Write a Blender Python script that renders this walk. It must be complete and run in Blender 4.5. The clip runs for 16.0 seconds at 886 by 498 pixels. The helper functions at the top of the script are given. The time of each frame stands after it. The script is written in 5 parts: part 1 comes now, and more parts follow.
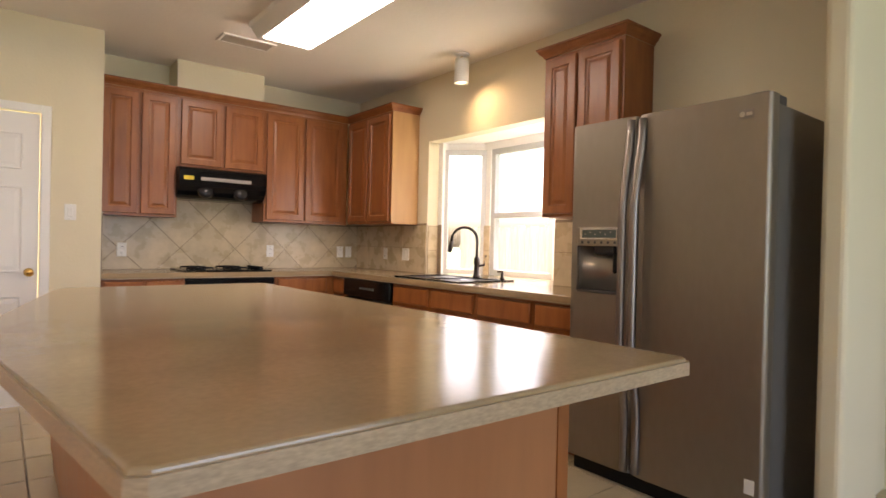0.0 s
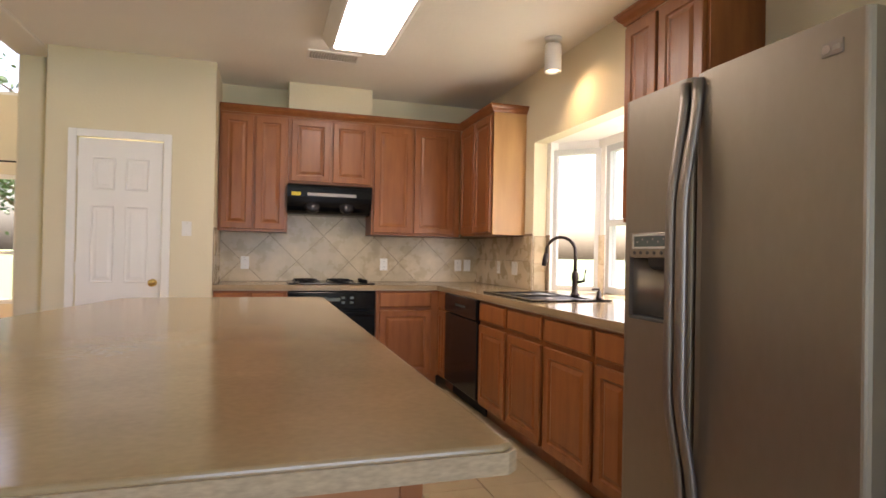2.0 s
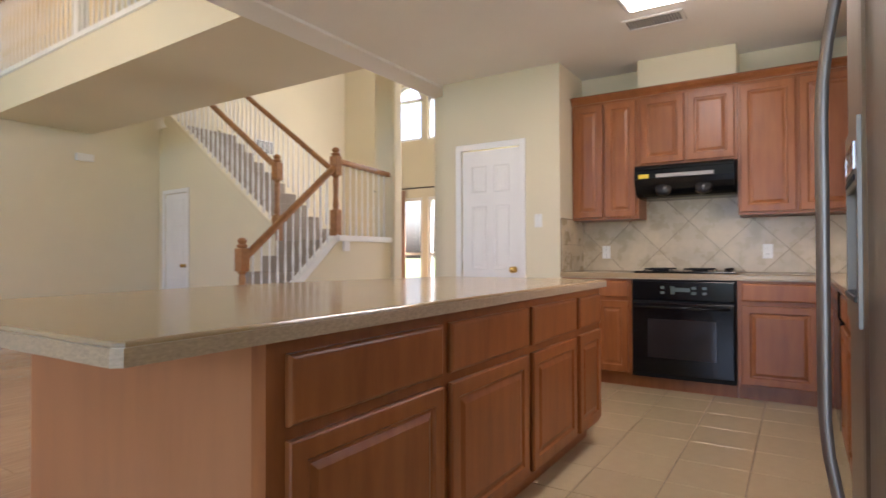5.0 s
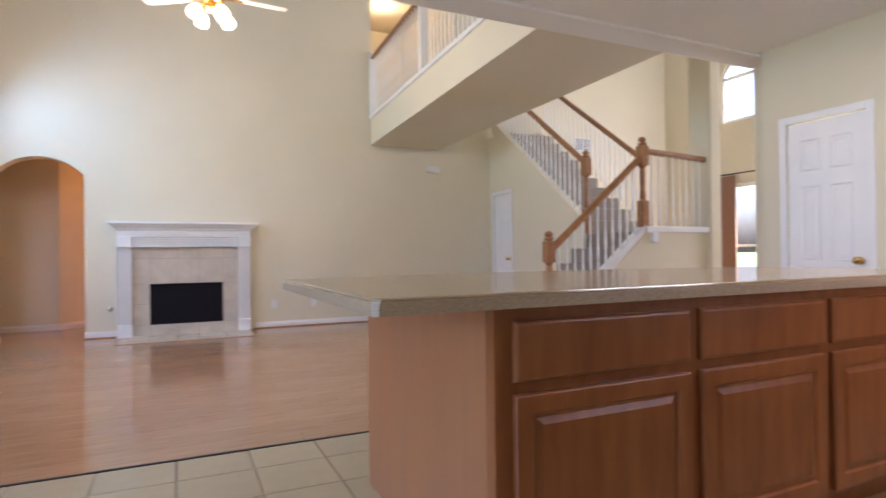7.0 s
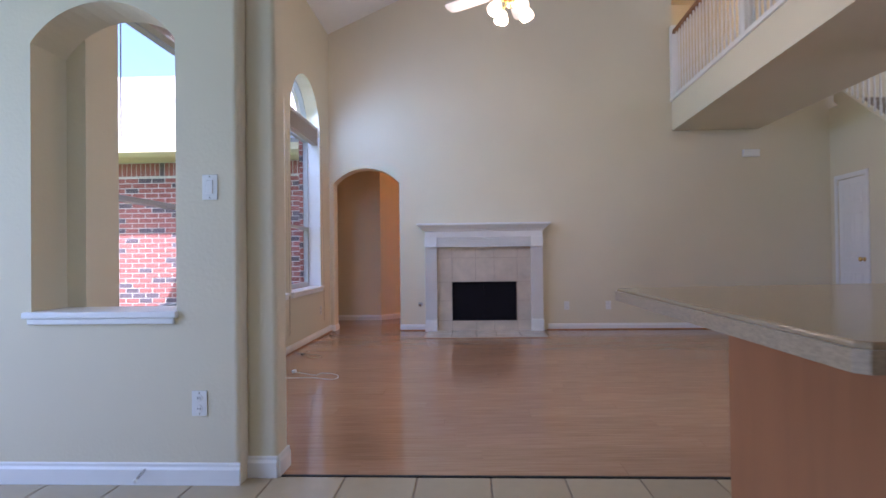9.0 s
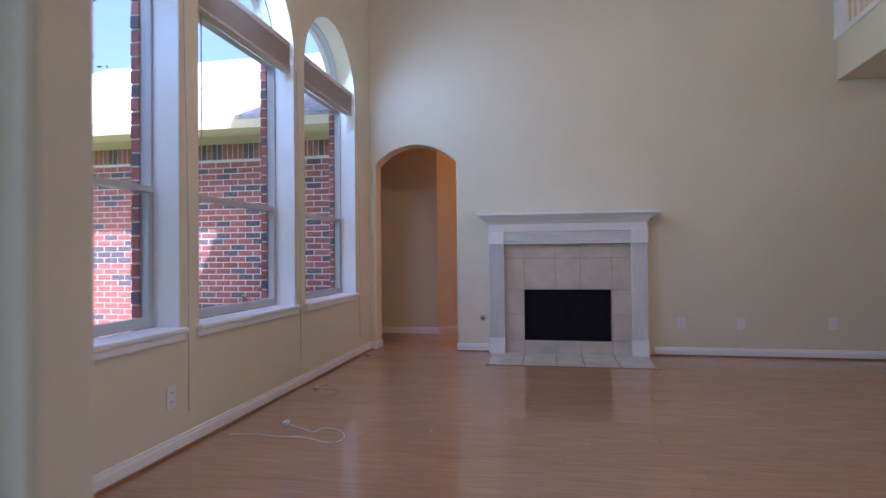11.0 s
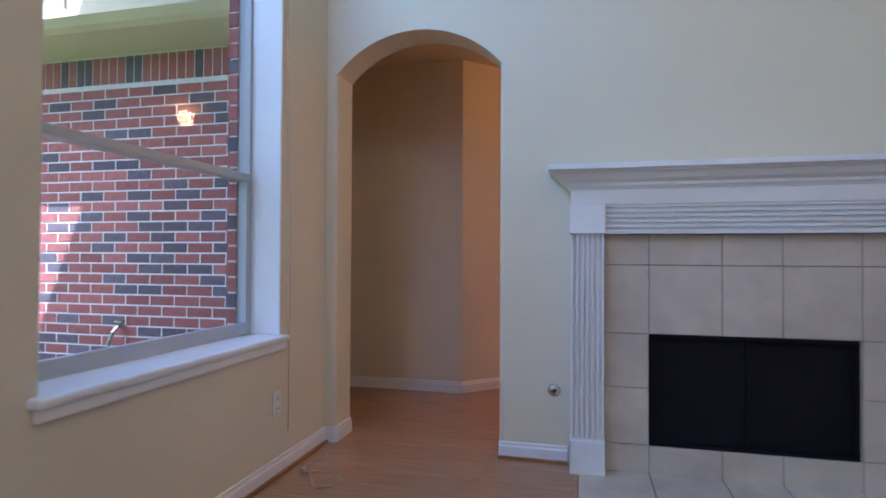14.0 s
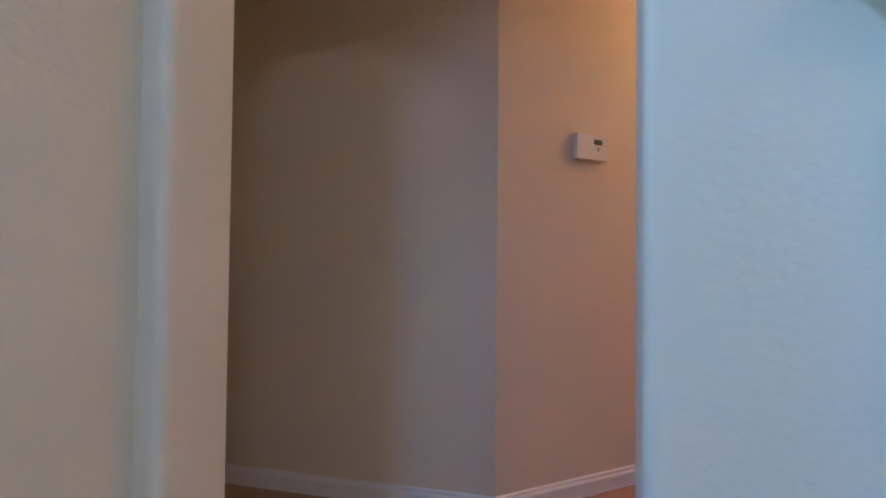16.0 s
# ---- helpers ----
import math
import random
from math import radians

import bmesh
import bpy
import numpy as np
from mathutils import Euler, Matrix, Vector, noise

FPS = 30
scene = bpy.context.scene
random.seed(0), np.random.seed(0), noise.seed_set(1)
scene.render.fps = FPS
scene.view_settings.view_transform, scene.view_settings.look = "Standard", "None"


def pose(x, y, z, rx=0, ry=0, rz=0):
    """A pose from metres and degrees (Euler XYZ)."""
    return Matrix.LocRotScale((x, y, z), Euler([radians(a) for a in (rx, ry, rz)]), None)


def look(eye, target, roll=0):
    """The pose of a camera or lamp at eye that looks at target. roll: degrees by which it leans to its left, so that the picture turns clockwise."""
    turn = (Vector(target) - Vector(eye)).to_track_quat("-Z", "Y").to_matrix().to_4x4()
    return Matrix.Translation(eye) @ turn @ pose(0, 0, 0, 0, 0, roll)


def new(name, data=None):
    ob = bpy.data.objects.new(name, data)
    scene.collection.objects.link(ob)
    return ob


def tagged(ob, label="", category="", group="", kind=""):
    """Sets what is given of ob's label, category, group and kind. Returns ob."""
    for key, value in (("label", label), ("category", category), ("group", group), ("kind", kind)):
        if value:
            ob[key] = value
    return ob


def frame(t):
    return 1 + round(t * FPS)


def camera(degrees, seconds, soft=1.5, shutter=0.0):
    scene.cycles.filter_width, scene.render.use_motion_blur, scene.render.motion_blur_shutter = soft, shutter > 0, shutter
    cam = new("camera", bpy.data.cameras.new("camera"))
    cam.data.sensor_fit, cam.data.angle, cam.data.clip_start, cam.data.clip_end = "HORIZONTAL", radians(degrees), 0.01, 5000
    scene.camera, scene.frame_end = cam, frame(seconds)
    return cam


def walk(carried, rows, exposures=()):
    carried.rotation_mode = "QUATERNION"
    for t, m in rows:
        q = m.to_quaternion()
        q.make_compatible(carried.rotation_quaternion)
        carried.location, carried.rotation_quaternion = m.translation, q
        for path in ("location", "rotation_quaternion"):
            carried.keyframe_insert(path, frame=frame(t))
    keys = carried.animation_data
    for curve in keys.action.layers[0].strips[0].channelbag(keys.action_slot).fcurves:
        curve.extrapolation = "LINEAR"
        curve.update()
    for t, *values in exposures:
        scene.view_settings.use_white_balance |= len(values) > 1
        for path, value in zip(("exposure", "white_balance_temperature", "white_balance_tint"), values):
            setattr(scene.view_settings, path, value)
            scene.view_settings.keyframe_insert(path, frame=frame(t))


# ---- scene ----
cam = camera(76.1, 16.0, shutter=0.4)
PATH = [
    (0, (-0.348, 0.15, 1.186), (0.889, 1.721, 1.171), 1.3),
    (0.5, (-0.088, 0.112, 1.19), (0.981, 1.803, 1.189), 1.2),
    (1, (0.171, 0.119, 1.163), (1.07, 1.905, 1.172), 1.3),
    (1.5, (0.413, 0.115, 1.199), (1.158, 1.971, 1.204), 1.2),
    (2, (0.68, 0.111, 1.195), (1.271, 2.022, 1.214), 1.1),
    (2.5, (0.964, 0.142, 1.198), (1.289, 2.116, 1.219), 0.9),
    (3, (1.211, 0.219, 1.185), (1.302, 2.217, 1.205), 0.8),
    (3.5, (1.423, 0.289, 1.167), (1.245, 2.281, 1.187), 0.6),
    (4, (1.634, 0.348, 1.157), (1.163, 2.292, 1.171), 0.2),
    (4.2, (1.71, 0.358, 1.126), (1.106, 2.264, 1.147), 0.1),
    (6.3, (2.222, 0.504, 1.021), (0.637, 1.724, 1.03), -0.6),
    (6.5, (2.233, 0.526, 1.015), (0.584, 1.658, 1.028), -0.6),
    (7, (2.297, 0.474, 1.017), (0.485, 1.32, 1.034), -0.7),
    (7.5, (2.351, 0.405, 1.019), (0.422, 0.932, 1.042), -0.6),
    (8, (2.335, 0.354, 1.019), (0.351, 0.609, 1.044), -0.8),
    (8.5, (2.142, 0.345, 1.022), (0.142, 0.383, 1.049), -0.7),
    (9, (1.817, 0.366, 1.037), (-0.181, 0.275, 1.06), -0.7),
    (9.5, (1.468, 0.408, 1.039), (-0.524, 0.231, 1.059), -0.6),
    (9.7, (1.284, 0.419, 1.059), (-0.705, 0.213, 1.074), -0.6),
    (12, (-0.922, 0.266, 1.017), (-2.874, -0.169, 1.045), -0.3),
    (12.5, (-1.446, 0.158, 1.046), (-3.395, -0.291, 1.056), -0.2),
    (13, (-1.987, 0.12, 1.027), (-3.924, -0.377, 1.052), -0.1),
    (13.5, (-2.541, -0.092, 1.019), (-4.489, -0.548, 1.041), 0.3),
    (14, (-3.105, -0.179, 1.033), (-5.047, -0.657, 1.062), 0.3),
    (14.5, (-3.646, -0.281, 1.027), (-5.58, -0.789, 1.054), 0.5),
    (15, (-4.173, -0.401, 1.017), (-6.107, -0.911, 1.061), 0.6),
    (15.5, (-4.668, -0.52, 1.015), (-6.593, -1.062, 1.066), 0.7),
    (16, (-5.09, -0.66, 1.012), (-7.015, -1.204, 1.062), 0.6),
]
EXPOSURES = [(0.0, 2.36, 6950, 24), (2.0, 2.36, 6700, 23), (3.0, 2.16, 6450, 21), (3.5, 2.32, 6350, 21), (4.0, 2.42, 6250, 22), (6.5, 2.55, 5650, 24), (7.5, 2.38, 5350, 27), (9.0, 1.83, 5150, 30), (12.0, 1.47, 5000, 27), (13.0, 1.33, 4900, 24), (14.0, 1.69, 4700, 21), (15.0, 2.05, 4480, 19), (15.5, 2.02, 4330, 16), (16.0, 1.98, 4150, 12)]
walk(cam, [(t, look(eye, target, roll)) for t, eye, target, roll in PATH], EXPOSURES)

# ---------------------------------------------------------------- world, sun, large lights
SUN_EL, SUN_X, SUN_Y = radians(58), 0.73, 0.68
world = bpy.data.worlds.new("sky")
scene.world = world
world.use_nodes = True
wn = world.node_tree
sky = wn.nodes.new("ShaderNodeTexSky")
sky.sky_type = "NISHITA"
sky.sun_disc = False
sky.dust_density = 6.0
sky.sun_elevation = SUN_EL
sky.sun_rotation = math.atan2(SUN_X, SUN_Y)
wn.nodes["Background"].inputs["Strength"].default_value = 0.15
wn.links.new(sky.outputs[0], wn.nodes["Background"].inputs["Color"])


def lamp(name, kind, m, power, colour, size=0.1, size_y=None, label="", angle=None):
    d = bpy.data.lights.new(name, kind)
    d.energy, d.color = power, colour
    if kind == "AREA":
        d.size = size
        if size_y:
            d.shape, d.size_y = "RECTANGLE", size_y
    elif kind == "SUN":
        d.angle = radians(angle or 0.5)
    else:
        d.shadow_soft_size = size
    if kind == "SPOT":
        d.spot_size, d.spot_blend = radians(150), 1.0
    ob = new(name, d)
    ob.matrix_world = m
    return ob


ce = math.cos(SUN_EL)
lamp("sun", "SUN", look((SUN_X * ce * 30, SUN_Y * ce * 30, math.sin(SUN_EL) * 30), (0, 0, 0)), 5.0, (1.0, 0.95, 0.86))
SKYBLUE = (0.78, 0.88, 1.0)
WARM = (1.0, 0.72, 0.42)
# sky light in the unseen breakfast window
lamp("sky_fill", "AREA", look((1.2, -2.93, 1.4), (0.6, 0.5, 1.0)), 12, (0.58, 0.77, 1.0), 2.2, 1.6)
# added lamp hidden in the bay's side window, brightens the sink corner
lamp("sky_fill", "AREA", look((3.03, 3.01, 1.45), (2.55, 3.70, 1.55)), 2.5, (1.0, 0.96, 0.88), 0.28, 0.95)
# added area lamps in the living room window arches, boosting the sky light
for wx, pw in ((-4.93, 6.0), (-3.5, 5.0), (-2.0, 5.0)):
    lamp("sky_fill", "AREA", look((wx, -1.66, 2.86), (-5.0, 1.2, 0.6)), pw, (0.5, 0.73, 1.0), 0.8, 0.36)
# added lamps in made-up, unseen side openings, brightening the front hall
lamp("sky_fill", "AREA", look((-1.62, 9.28, 3.75), (-5.2, 5.6, 3.0)), 13, (0.95, 0.97, 1.0), 0.8, 0.9)
lamp("sky_fill", "AREA", look((-1.62, 9.28, 1.5), (-5.0, 4.0, 1.2)), 14, (0.85, 0.92, 1.0), 0.75, 1.1)
lamp("ceiling_lamp_light", "AREA", look((1.262, 3.44, 2.585), (1.262, 3.44, 0)), 2.5, (1.0, 0.86, 0.64), 0.36, 1.15)
lamp("sink_lamp_light", "SPOT", look((2.54, 3.63, 2.46), (2.79, 3.45, 2.03)), 2.4, (1.0, 0.68, 0.36), 0.06)
lamp("corridor_lamp", "POINT", pose(-7.2, 3.8, 5.2), 4, WARM, 0.1)
lamp("hall_lamp", "POINT", pose(-8.1, 0.6, 2.45), 8, (1.0, 0.44, 0.14), 0.08)
for a in range(4):
    lamp("fan_bulb", "POINT", pose(-3.0 + 0.14 * math.cos(a * 1.571 + 0.5), 0.73 + 0.14 * math.sin(a * 1.571 + 0.5), 2.99), 3.0, WARM, 0.05)

# ---------------------------------------------------------------- materials


def mat(name, base, rough=0.5, metal=0.0, vary=0.12, scale=6.0, bump=0.0, bump_scale=200.0, spec=0.5, second=None, stretch=(1, 1, 1), rand=0.0, coat=0.0, dark=None):
    m = bpy.data.materials.new(name)
    m.use_nodes = True
    nt = m.node_tree
    N, L = nt.nodes, nt.links
    p = N["Principled BSDF"]
    p.inputs["Roughness"].default_value = rough
    p.inputs["Metallic"].default_value = metal
    p.inputs["Specular IOR Level"].default_value = spec
    p.inputs["Coat Weight"].default_value = coat
    p.inputs["Coat Roughness"].default_value = 0.15
    tc = N.new("ShaderNodeTexCoord")
    mp = N.new("ShaderNodeMapping")
    mp.inputs["Scale"].default_value = stretch
    L.new(tc.outputs["Object"], mp.inputs["Vector"])
    n1 = N.new("ShaderNodeTexNoise")
    n1.inputs["Scale"].default_value = scale
    n1.inputs["Detail"].default_value = 6
    L.new(mp.outputs[0], n1.inputs["Vector"])
    ramp = N.new("ShaderNodeValToRGB")
    c = Vector(base[:3])
    lo = Vector(second[:3]) if second else c * (1 - vary)
    hi = c * (1 + vary * 0.6)
    ramp.color_ramp.elements[0].color = (*lo, 1)
    ramp.color_ramp.elements[1].color = (*[min(1, v) for v in hi], 1)
    ramp.color_ramp.elements[0].position = 0.3
    ramp.color_ramp.elements[1].position = 0.7
    L.new(n1.outputs["Fac"], ramp.inputs[0])
    col = ramp.outputs[0]
    if dark:
        n3 = N.new("ShaderNodeTexNoise")
        n3.inputs["Scale"].default_value = dark[0]
        n3.inputs["Detail"].default_value = 3
        L.new(tc.outputs["Object"], n3.inputs["Vector"])
        mx = N.new("ShaderNodeMix")
        mx.data_type = "RGBA"
        mx.blend_type = "MULTIPLY"
        mx.inputs["Factor"].default_value = 1.0
        r3 = N.new("ShaderNodeMapRange")
        r3.inputs["From Min"].default_value, r3.inputs["From Max"].default_value = 0.35, 0.65
        r3.inputs["To Min"].default_value, r3.inputs["To Max"].default_value = 1 - dark[1], 1.0
        L.new(n3.outputs["Fac"], r3.inputs["Value"])
        L.new(col, mx.inputs["A"])
        L.new(r3.outputs[0], mx.inputs["B"])
        col = mx.outputs["Result"]
    if rand:
        oi = N.new("ShaderNodeObjectInfo")
        hs = N.new("ShaderNodeHueSaturation")
        r2 = N.new("ShaderNodeMapRange")
        r2.inputs["To Min"].default_value, r2.inputs["To Max"].default_value = 1 - rand, 1 + rand
        L.new(oi.outputs["Random"], r2.inputs["Value"])
        L.new(r2.outputs[0], hs.inputs["Value"])
        L.new(col, hs.inputs["Color"])
        col = hs.outputs[0]
    L.new(col, p.inputs["Base Color"])
    rr = N.new("ShaderNodeMapRange")
    rr.inputs["To Min"].default_value, rr.inputs["To Max"].default_value = max(0.02, rough * 0.8), min(1, rough * 1.2)
    L.new(n1.outputs["Fac"], rr.inputs["Value"])
    L.new(rr.outputs[0], p.inputs["Roughness"])
    if bump:
        n2 = N.new("ShaderNodeTexNoise")
        n2.inputs["Scale"].default_value = bump_scale
        n2.inputs["Detail"].default_value = 3
        L.new(mp.outputs[0], n2.inputs["Vector"])
        b = N.new("ShaderNodeBump")
        b.inputs["Strength"].default_value = bump
        b.inputs["Distance"].default_value = 0.004
        L.new(n2.outputs["Fac"], b.inputs["Height"])
        L.new(b.outputs[0], p.inputs["Normal"])
    return m


def glow(name, colour, strength):
    m = bpy.data.materials.new(name)
    m.use_nodes = True
    p = m.node_tree.nodes["Principled BSDF"]
    p.inputs["Base Color"].default_value = (0.9, 0.9, 0.88, 1)
    p.inputs["Emission Color"].default_value = (*colour, 1)
    p.inputs["Emission Strength"].default_value = strength
    return m


def glass_mat():
    m = bpy.data.materials.new("window_glass")
    m.use_nodes = True
    nt = m.node_tree
    nt.nodes.remove(nt.nodes["Principled BSDF"])
    t, g, mx = (nt.nodes.new(k) for k in ("ShaderNodeBsdfTransparent", "ShaderNodeBsdfGlossy", "ShaderNodeMixShader"))
    t.inputs[0].default_value = (0.97, 0.985, 0.99, 1)
    g.inputs["Roughness"].default_value = 0.02
    mx.inputs[0].default_value = 0.018
    nt.links.new(t.outputs[0], mx.inputs[1])
    nt.links.new(g.outputs[0], mx.inputs[2])
    nt.links.new(mx.outputs[0], nt.nodes["Material Output"].inputs[0])
    return m


M_WALL = mat("painted_wall", (0.74, 0.67, 0.495), 0.75, vary=0.03, scale=1.2, bump=0.35, bump_scale=55, spec=0.3)
M_CEIL = mat("ceiling_paint", (0.85, 0.82, 0.75), 0.85, vary=0.03, scale=1.5, bump=0.5, bump_scale=40, spec=0.2)
M_TRIM = mat("white_trim_paint", (0.84, 0.83, 0.80), 0.35, vary=0.03, scale=3)
M_CAB = mat("cherry_cabinet_wood", (0.325, 0.112, 0.031), 0.33, second=(0.255, 0.08, 0.021), scale=5, stretch=(4, 4, 0.7), bump=0.05, bump_scale=60, rand=0.04, dark=(2.5, 0.15))
M_CABSIDE = mat("maple_panel", (0.40, 0.17, 0.068), 0.4, second=(0.37, 0.152, 0.06), scale=4, stretch=(3, 3, 0.5), bump=0.05, bump_scale=60)
# maple with the bay's light on the panel put into its base colour
M_MAPLE_LIT = mat("maple_end_panel_lit", (0.50, 0.29, 0.12), 0.4, second=(0.45, 0.25, 0.10), scale=4, stretch=(3, 3, 0.5), bump=0.05, bump_scale=60)
M_FSIDE = mat("painted_steel_side", (0.20, 0.18, 0.16), 0.45, metal=0.4, vary=0.06, scale=8, bump=0.1, bump_scale=150)
M_COUNTER = mat("laminate_counter", (0.38, 0.272, 0.155), 0.15, vary=0.07, scale=60, spec=0.5, bump=0.03, bump_scale=300, dark=(4.0, 0.13))
M_EDGE = mat("counter_edge", (0.42, 0.31, 0.20), 0.35, vary=0.2, scale=70, stretch=(1, 1, 3), bump=0.15, bump_scale=120)
M_TILE = mat("floor_tile", (0.46, 0.365, 0.225), 0.22, vary=0.03, scale=14, rand=0.04, bump=0.04, bump_scale=25)
M_GROUT = mat("grout", (0.27, 0.205, 0.135), 0.9, vary=0.2, scale=30, bump=0.4, bump_scale=200)
M_GROUTL = mat("pale_grout", (0.42, 0.36, 0.29), 0.9, vary=0.15, scale=30, bump=0.3, bump_scale=200)
M_SPLASH = mat("backsplash_tile", (0.56, 0.455, 0.295), 0.28, vary=0.13, scale=9, rand=0.06, bump=0.12, bump_scale=20, dark=(5.0, 0.15))
M_WOOD = mat("laminate_floor", (0.43, 0.245, 0.135), 0.13, second=(0.36, 0.195, 0.10), scale=6, stretch=(9, 0.6, 9), rand=0.045, bump=0.02, bump_scale=40)
M_STEEL = mat("brushed_steel", (0.31, 0.272, 0.228), 0.42, metal=0.85, vary=0.05, scale=30, stretch=(1, 30, 0.4), bump=0.02, bump_scale=200)
M_STEELD = mat("dark_grey_panel", (0.075, 0.075, 0.078), 0.45, metal=0.3, vary=0.1, scale=10)
M_HANDLE = mat("satin_handle", (0.30, 0.265, 0.245), 0.42, metal=0.85, vary=0.05, scale=20)
M_CHROME = mat("satin_metal", (0.62, 0.6, 0.58), 0.22, metal=1.0, vary=0.04, scale=10)
M_BLACK = mat("black_gloss", (0.006, 0.006, 0.0065), 0.14, vary=0.2, scale=8, spec=0.28)
M_BLACKM = mat("black_matt", (0.01, 0.01, 0.01), 0.6, vary=0.2, scale=20, bump=0.05, spec=0.2)
M_DGLASS = mat("oven_glass", (0.02, 0.018, 0.019), 0.05, vary=0.1, scale=4, spec=0.4)
M_BRASS = mat("brass", (0.75, 0.5, 0.16), 0.2, metal=1.0, vary=0.05, scale=8)
M_BRONZE = mat("oil_bronze", (0.035, 0.025, 0.022), 0.3, metal=0.6, vary=0.2, scale=20)
M_OAK = mat("oak_rail", (0.36, 0.165, 0.052), 0.35, second=(0.25, 0.1, 0.03), scale=5, stretch=(4, 4, 4), bump=0.06, bump_scale=60)
M_CARPET = mat("grey_carpet", (0.33, 0.27, 0.21), 0.95, vary=0.3, scale=120, bump=0.8, bump_scale=400, spec=0.1)
M_PLASTIC = mat("white_plastic", (0.80, 0.79, 0.75), 0.4, vary=0.02, scale=10)
M_BRICK = mat("red_brick", (0.36, 0.125, 0.10), 0.85, vary=0.25, scale=25, bump=0.5, bump_scale=120, rand=0.25)
M_BRICKD = mat("dark_brick", (0.155, 0.115, 0.125), 0.85, vary=0.25, scale=25, bump=0.5, bump_scale=120, rand=0.2)
M_MORTAR = mat("mortar", (0.74, 0.68, 0.62), 0.95, vary=0.15, scale=40, bump=0.5, bump_scale=200)
M_FPTILE = mat("fireplace_tile", (0.62, 0.54, 0.43), 0.25, vary=0.1, scale=6, rand=0.04, dark=(7.0, 0.1))
M_FIREBOX = mat("firebox_black", (0.006, 0.005, 0.008), 0.65, spec=0.2, vary=0.3, scale=15)
M_FRAME = mat("window_frame_vinyl", (0.50, 0.51, 0.51), 0.4, vary=0.04, scale=5)
M_BLIND = mat("wood_blind", (0.55, 0.46, 0.36), 0.5, vary=0.12, scale=20, stretch=(1, 8, 8))
M_CORD = mat("cord", (0.42, 0.34, 0.25), 0.8, vary=0.1, scale=60)
M_GRASS = mat("lawn", (0.09, 0.14, 0.04), 0.95, vary=0.4, scale=30, bump=0.6, bump_scale=80)
M_SHINGLE = mat("roof_shingle", (0.40, 0.38, 0.37), 0.9, vary=0.35, scale=14, bump=0.5, bump_scale=60)
M_FASCIA = mat("fascia_paint", (0.72, 0.62, 0.38), 0.5, vary=0.04, scale=4)
M_LEAF = mat("leaf", (0.07, 0.13, 0.035), 0.6, vary=0.4, scale=4, rand=0.2)
M_BARK = mat("bark", (0.13, 0.09, 0.06), 0.95, vary=0.4, scale=12, bump=0.8, bump_scale=30)
# weathered cedar, base raised so outdoor brightness sits in the colour
M_FENCE = mat("cedar_fence", (0.74, 0.68, 0.62), 0.85, vary=0.3, scale=8, stretch=(6, 6, 0.5), rand=0.12)
M_GLASS = glass_mat()
M_PANELGLOW = glow("fluorescent_diffuser", (1.0, 0.95, 0.85), 2.0)
M_BULB = glow("lamp_glass", (1.0, 0.76, 0.42), 1.0)
M_CHROME_DULL = mat("niche_metal", (0.36, 0.34, 0.32), 0.3, metal=0.8, vary=0.05, scale=12)
M_DISPLAY = mat("display_grey", (0.09, 0.11, 0.10), 0.2, vary=0.05, scale=5)
M_YELLOW = mat("yellow_sticker", (0.75, 0.55, 0.03), 0.5, vary=0.05, scale=5)
M_DRAPE = mat("tan_drape", (0.40, 0.24, 0.15), 0.85, vary=0.15, scale=12, stretch=(8, 8, 0.5))

# ---------------------------------------------------------------- mesh helpers


def box(bm, x0, y0, z0, x1, y1, z1):
    v = [bm.verts.new(p) for p in ((x0, y0, z0), (x1, y0, z0), (x1, y1, z0), (x0, y1, z0), (x0, y0, z1), (x1, y0, z1), (x1, y1, z1), (x0, y1, z1))]
    for f in ((0, 3, 2, 1), (4, 5, 6, 7), (0, 1, 5, 4), (1, 2, 6, 5), (2, 3, 7, 6), (3, 0, 4, 7)):
        bm.faces.new([v[i] for i in f])


def boxes(*bs):
    bm = bmesh.new()
    for b in bs:
        box(bm, *b)
    return bm


def rbox(x0, y0, z0, x1, y1, z1, r=0.005, seg=2):
    bm = boxes((x0, y0, z0, x1, y1, z1))
    bmesh.ops.bevel(bm, geom=list(bm.edges), offset=r, segments=seg, affect="EDGES", profile=0.5)
    return bm


def tube(bm, pts, r, seg=10, cap=True):
    """A round bar along points; r may be one radius or one for each point."""
    rs = r if isinstance(r, (list, tuple)) else [r] * len(pts)
    rings = []
    up = Vector((0.13, 0.21, 0.97)).normalized()
    for i, p in enumerate(pts):
        a = Vector(pts[max(i - 1, 0)])
        b = Vector(pts[min(i + 1, len(pts) - 1)])
        d = (b - a).normalized()
        u = d.cross(up if abs(d.dot(up)) < 0.95 else Vector((1, 0, 0))).normalized()
        w = d.cross(u)
        rings.append([bm.verts.new(Vector(p) + rs[i] * (math.cos(2 * math.pi * k / seg) * u + math.sin(2 * math.pi * k / seg) * w)) for k in range(seg)])
    for r0, r1 in zip(rings, rings[1:]):
        for k in range(seg):
            bm.faces.new((r0[k], r0[(k + 1) % seg], r1[(k + 1) % seg], r1[k]))
    if cap:
        bm.faces.new(rings[0][::-1])
        bm.faces.new(rings[-1])
    return bm


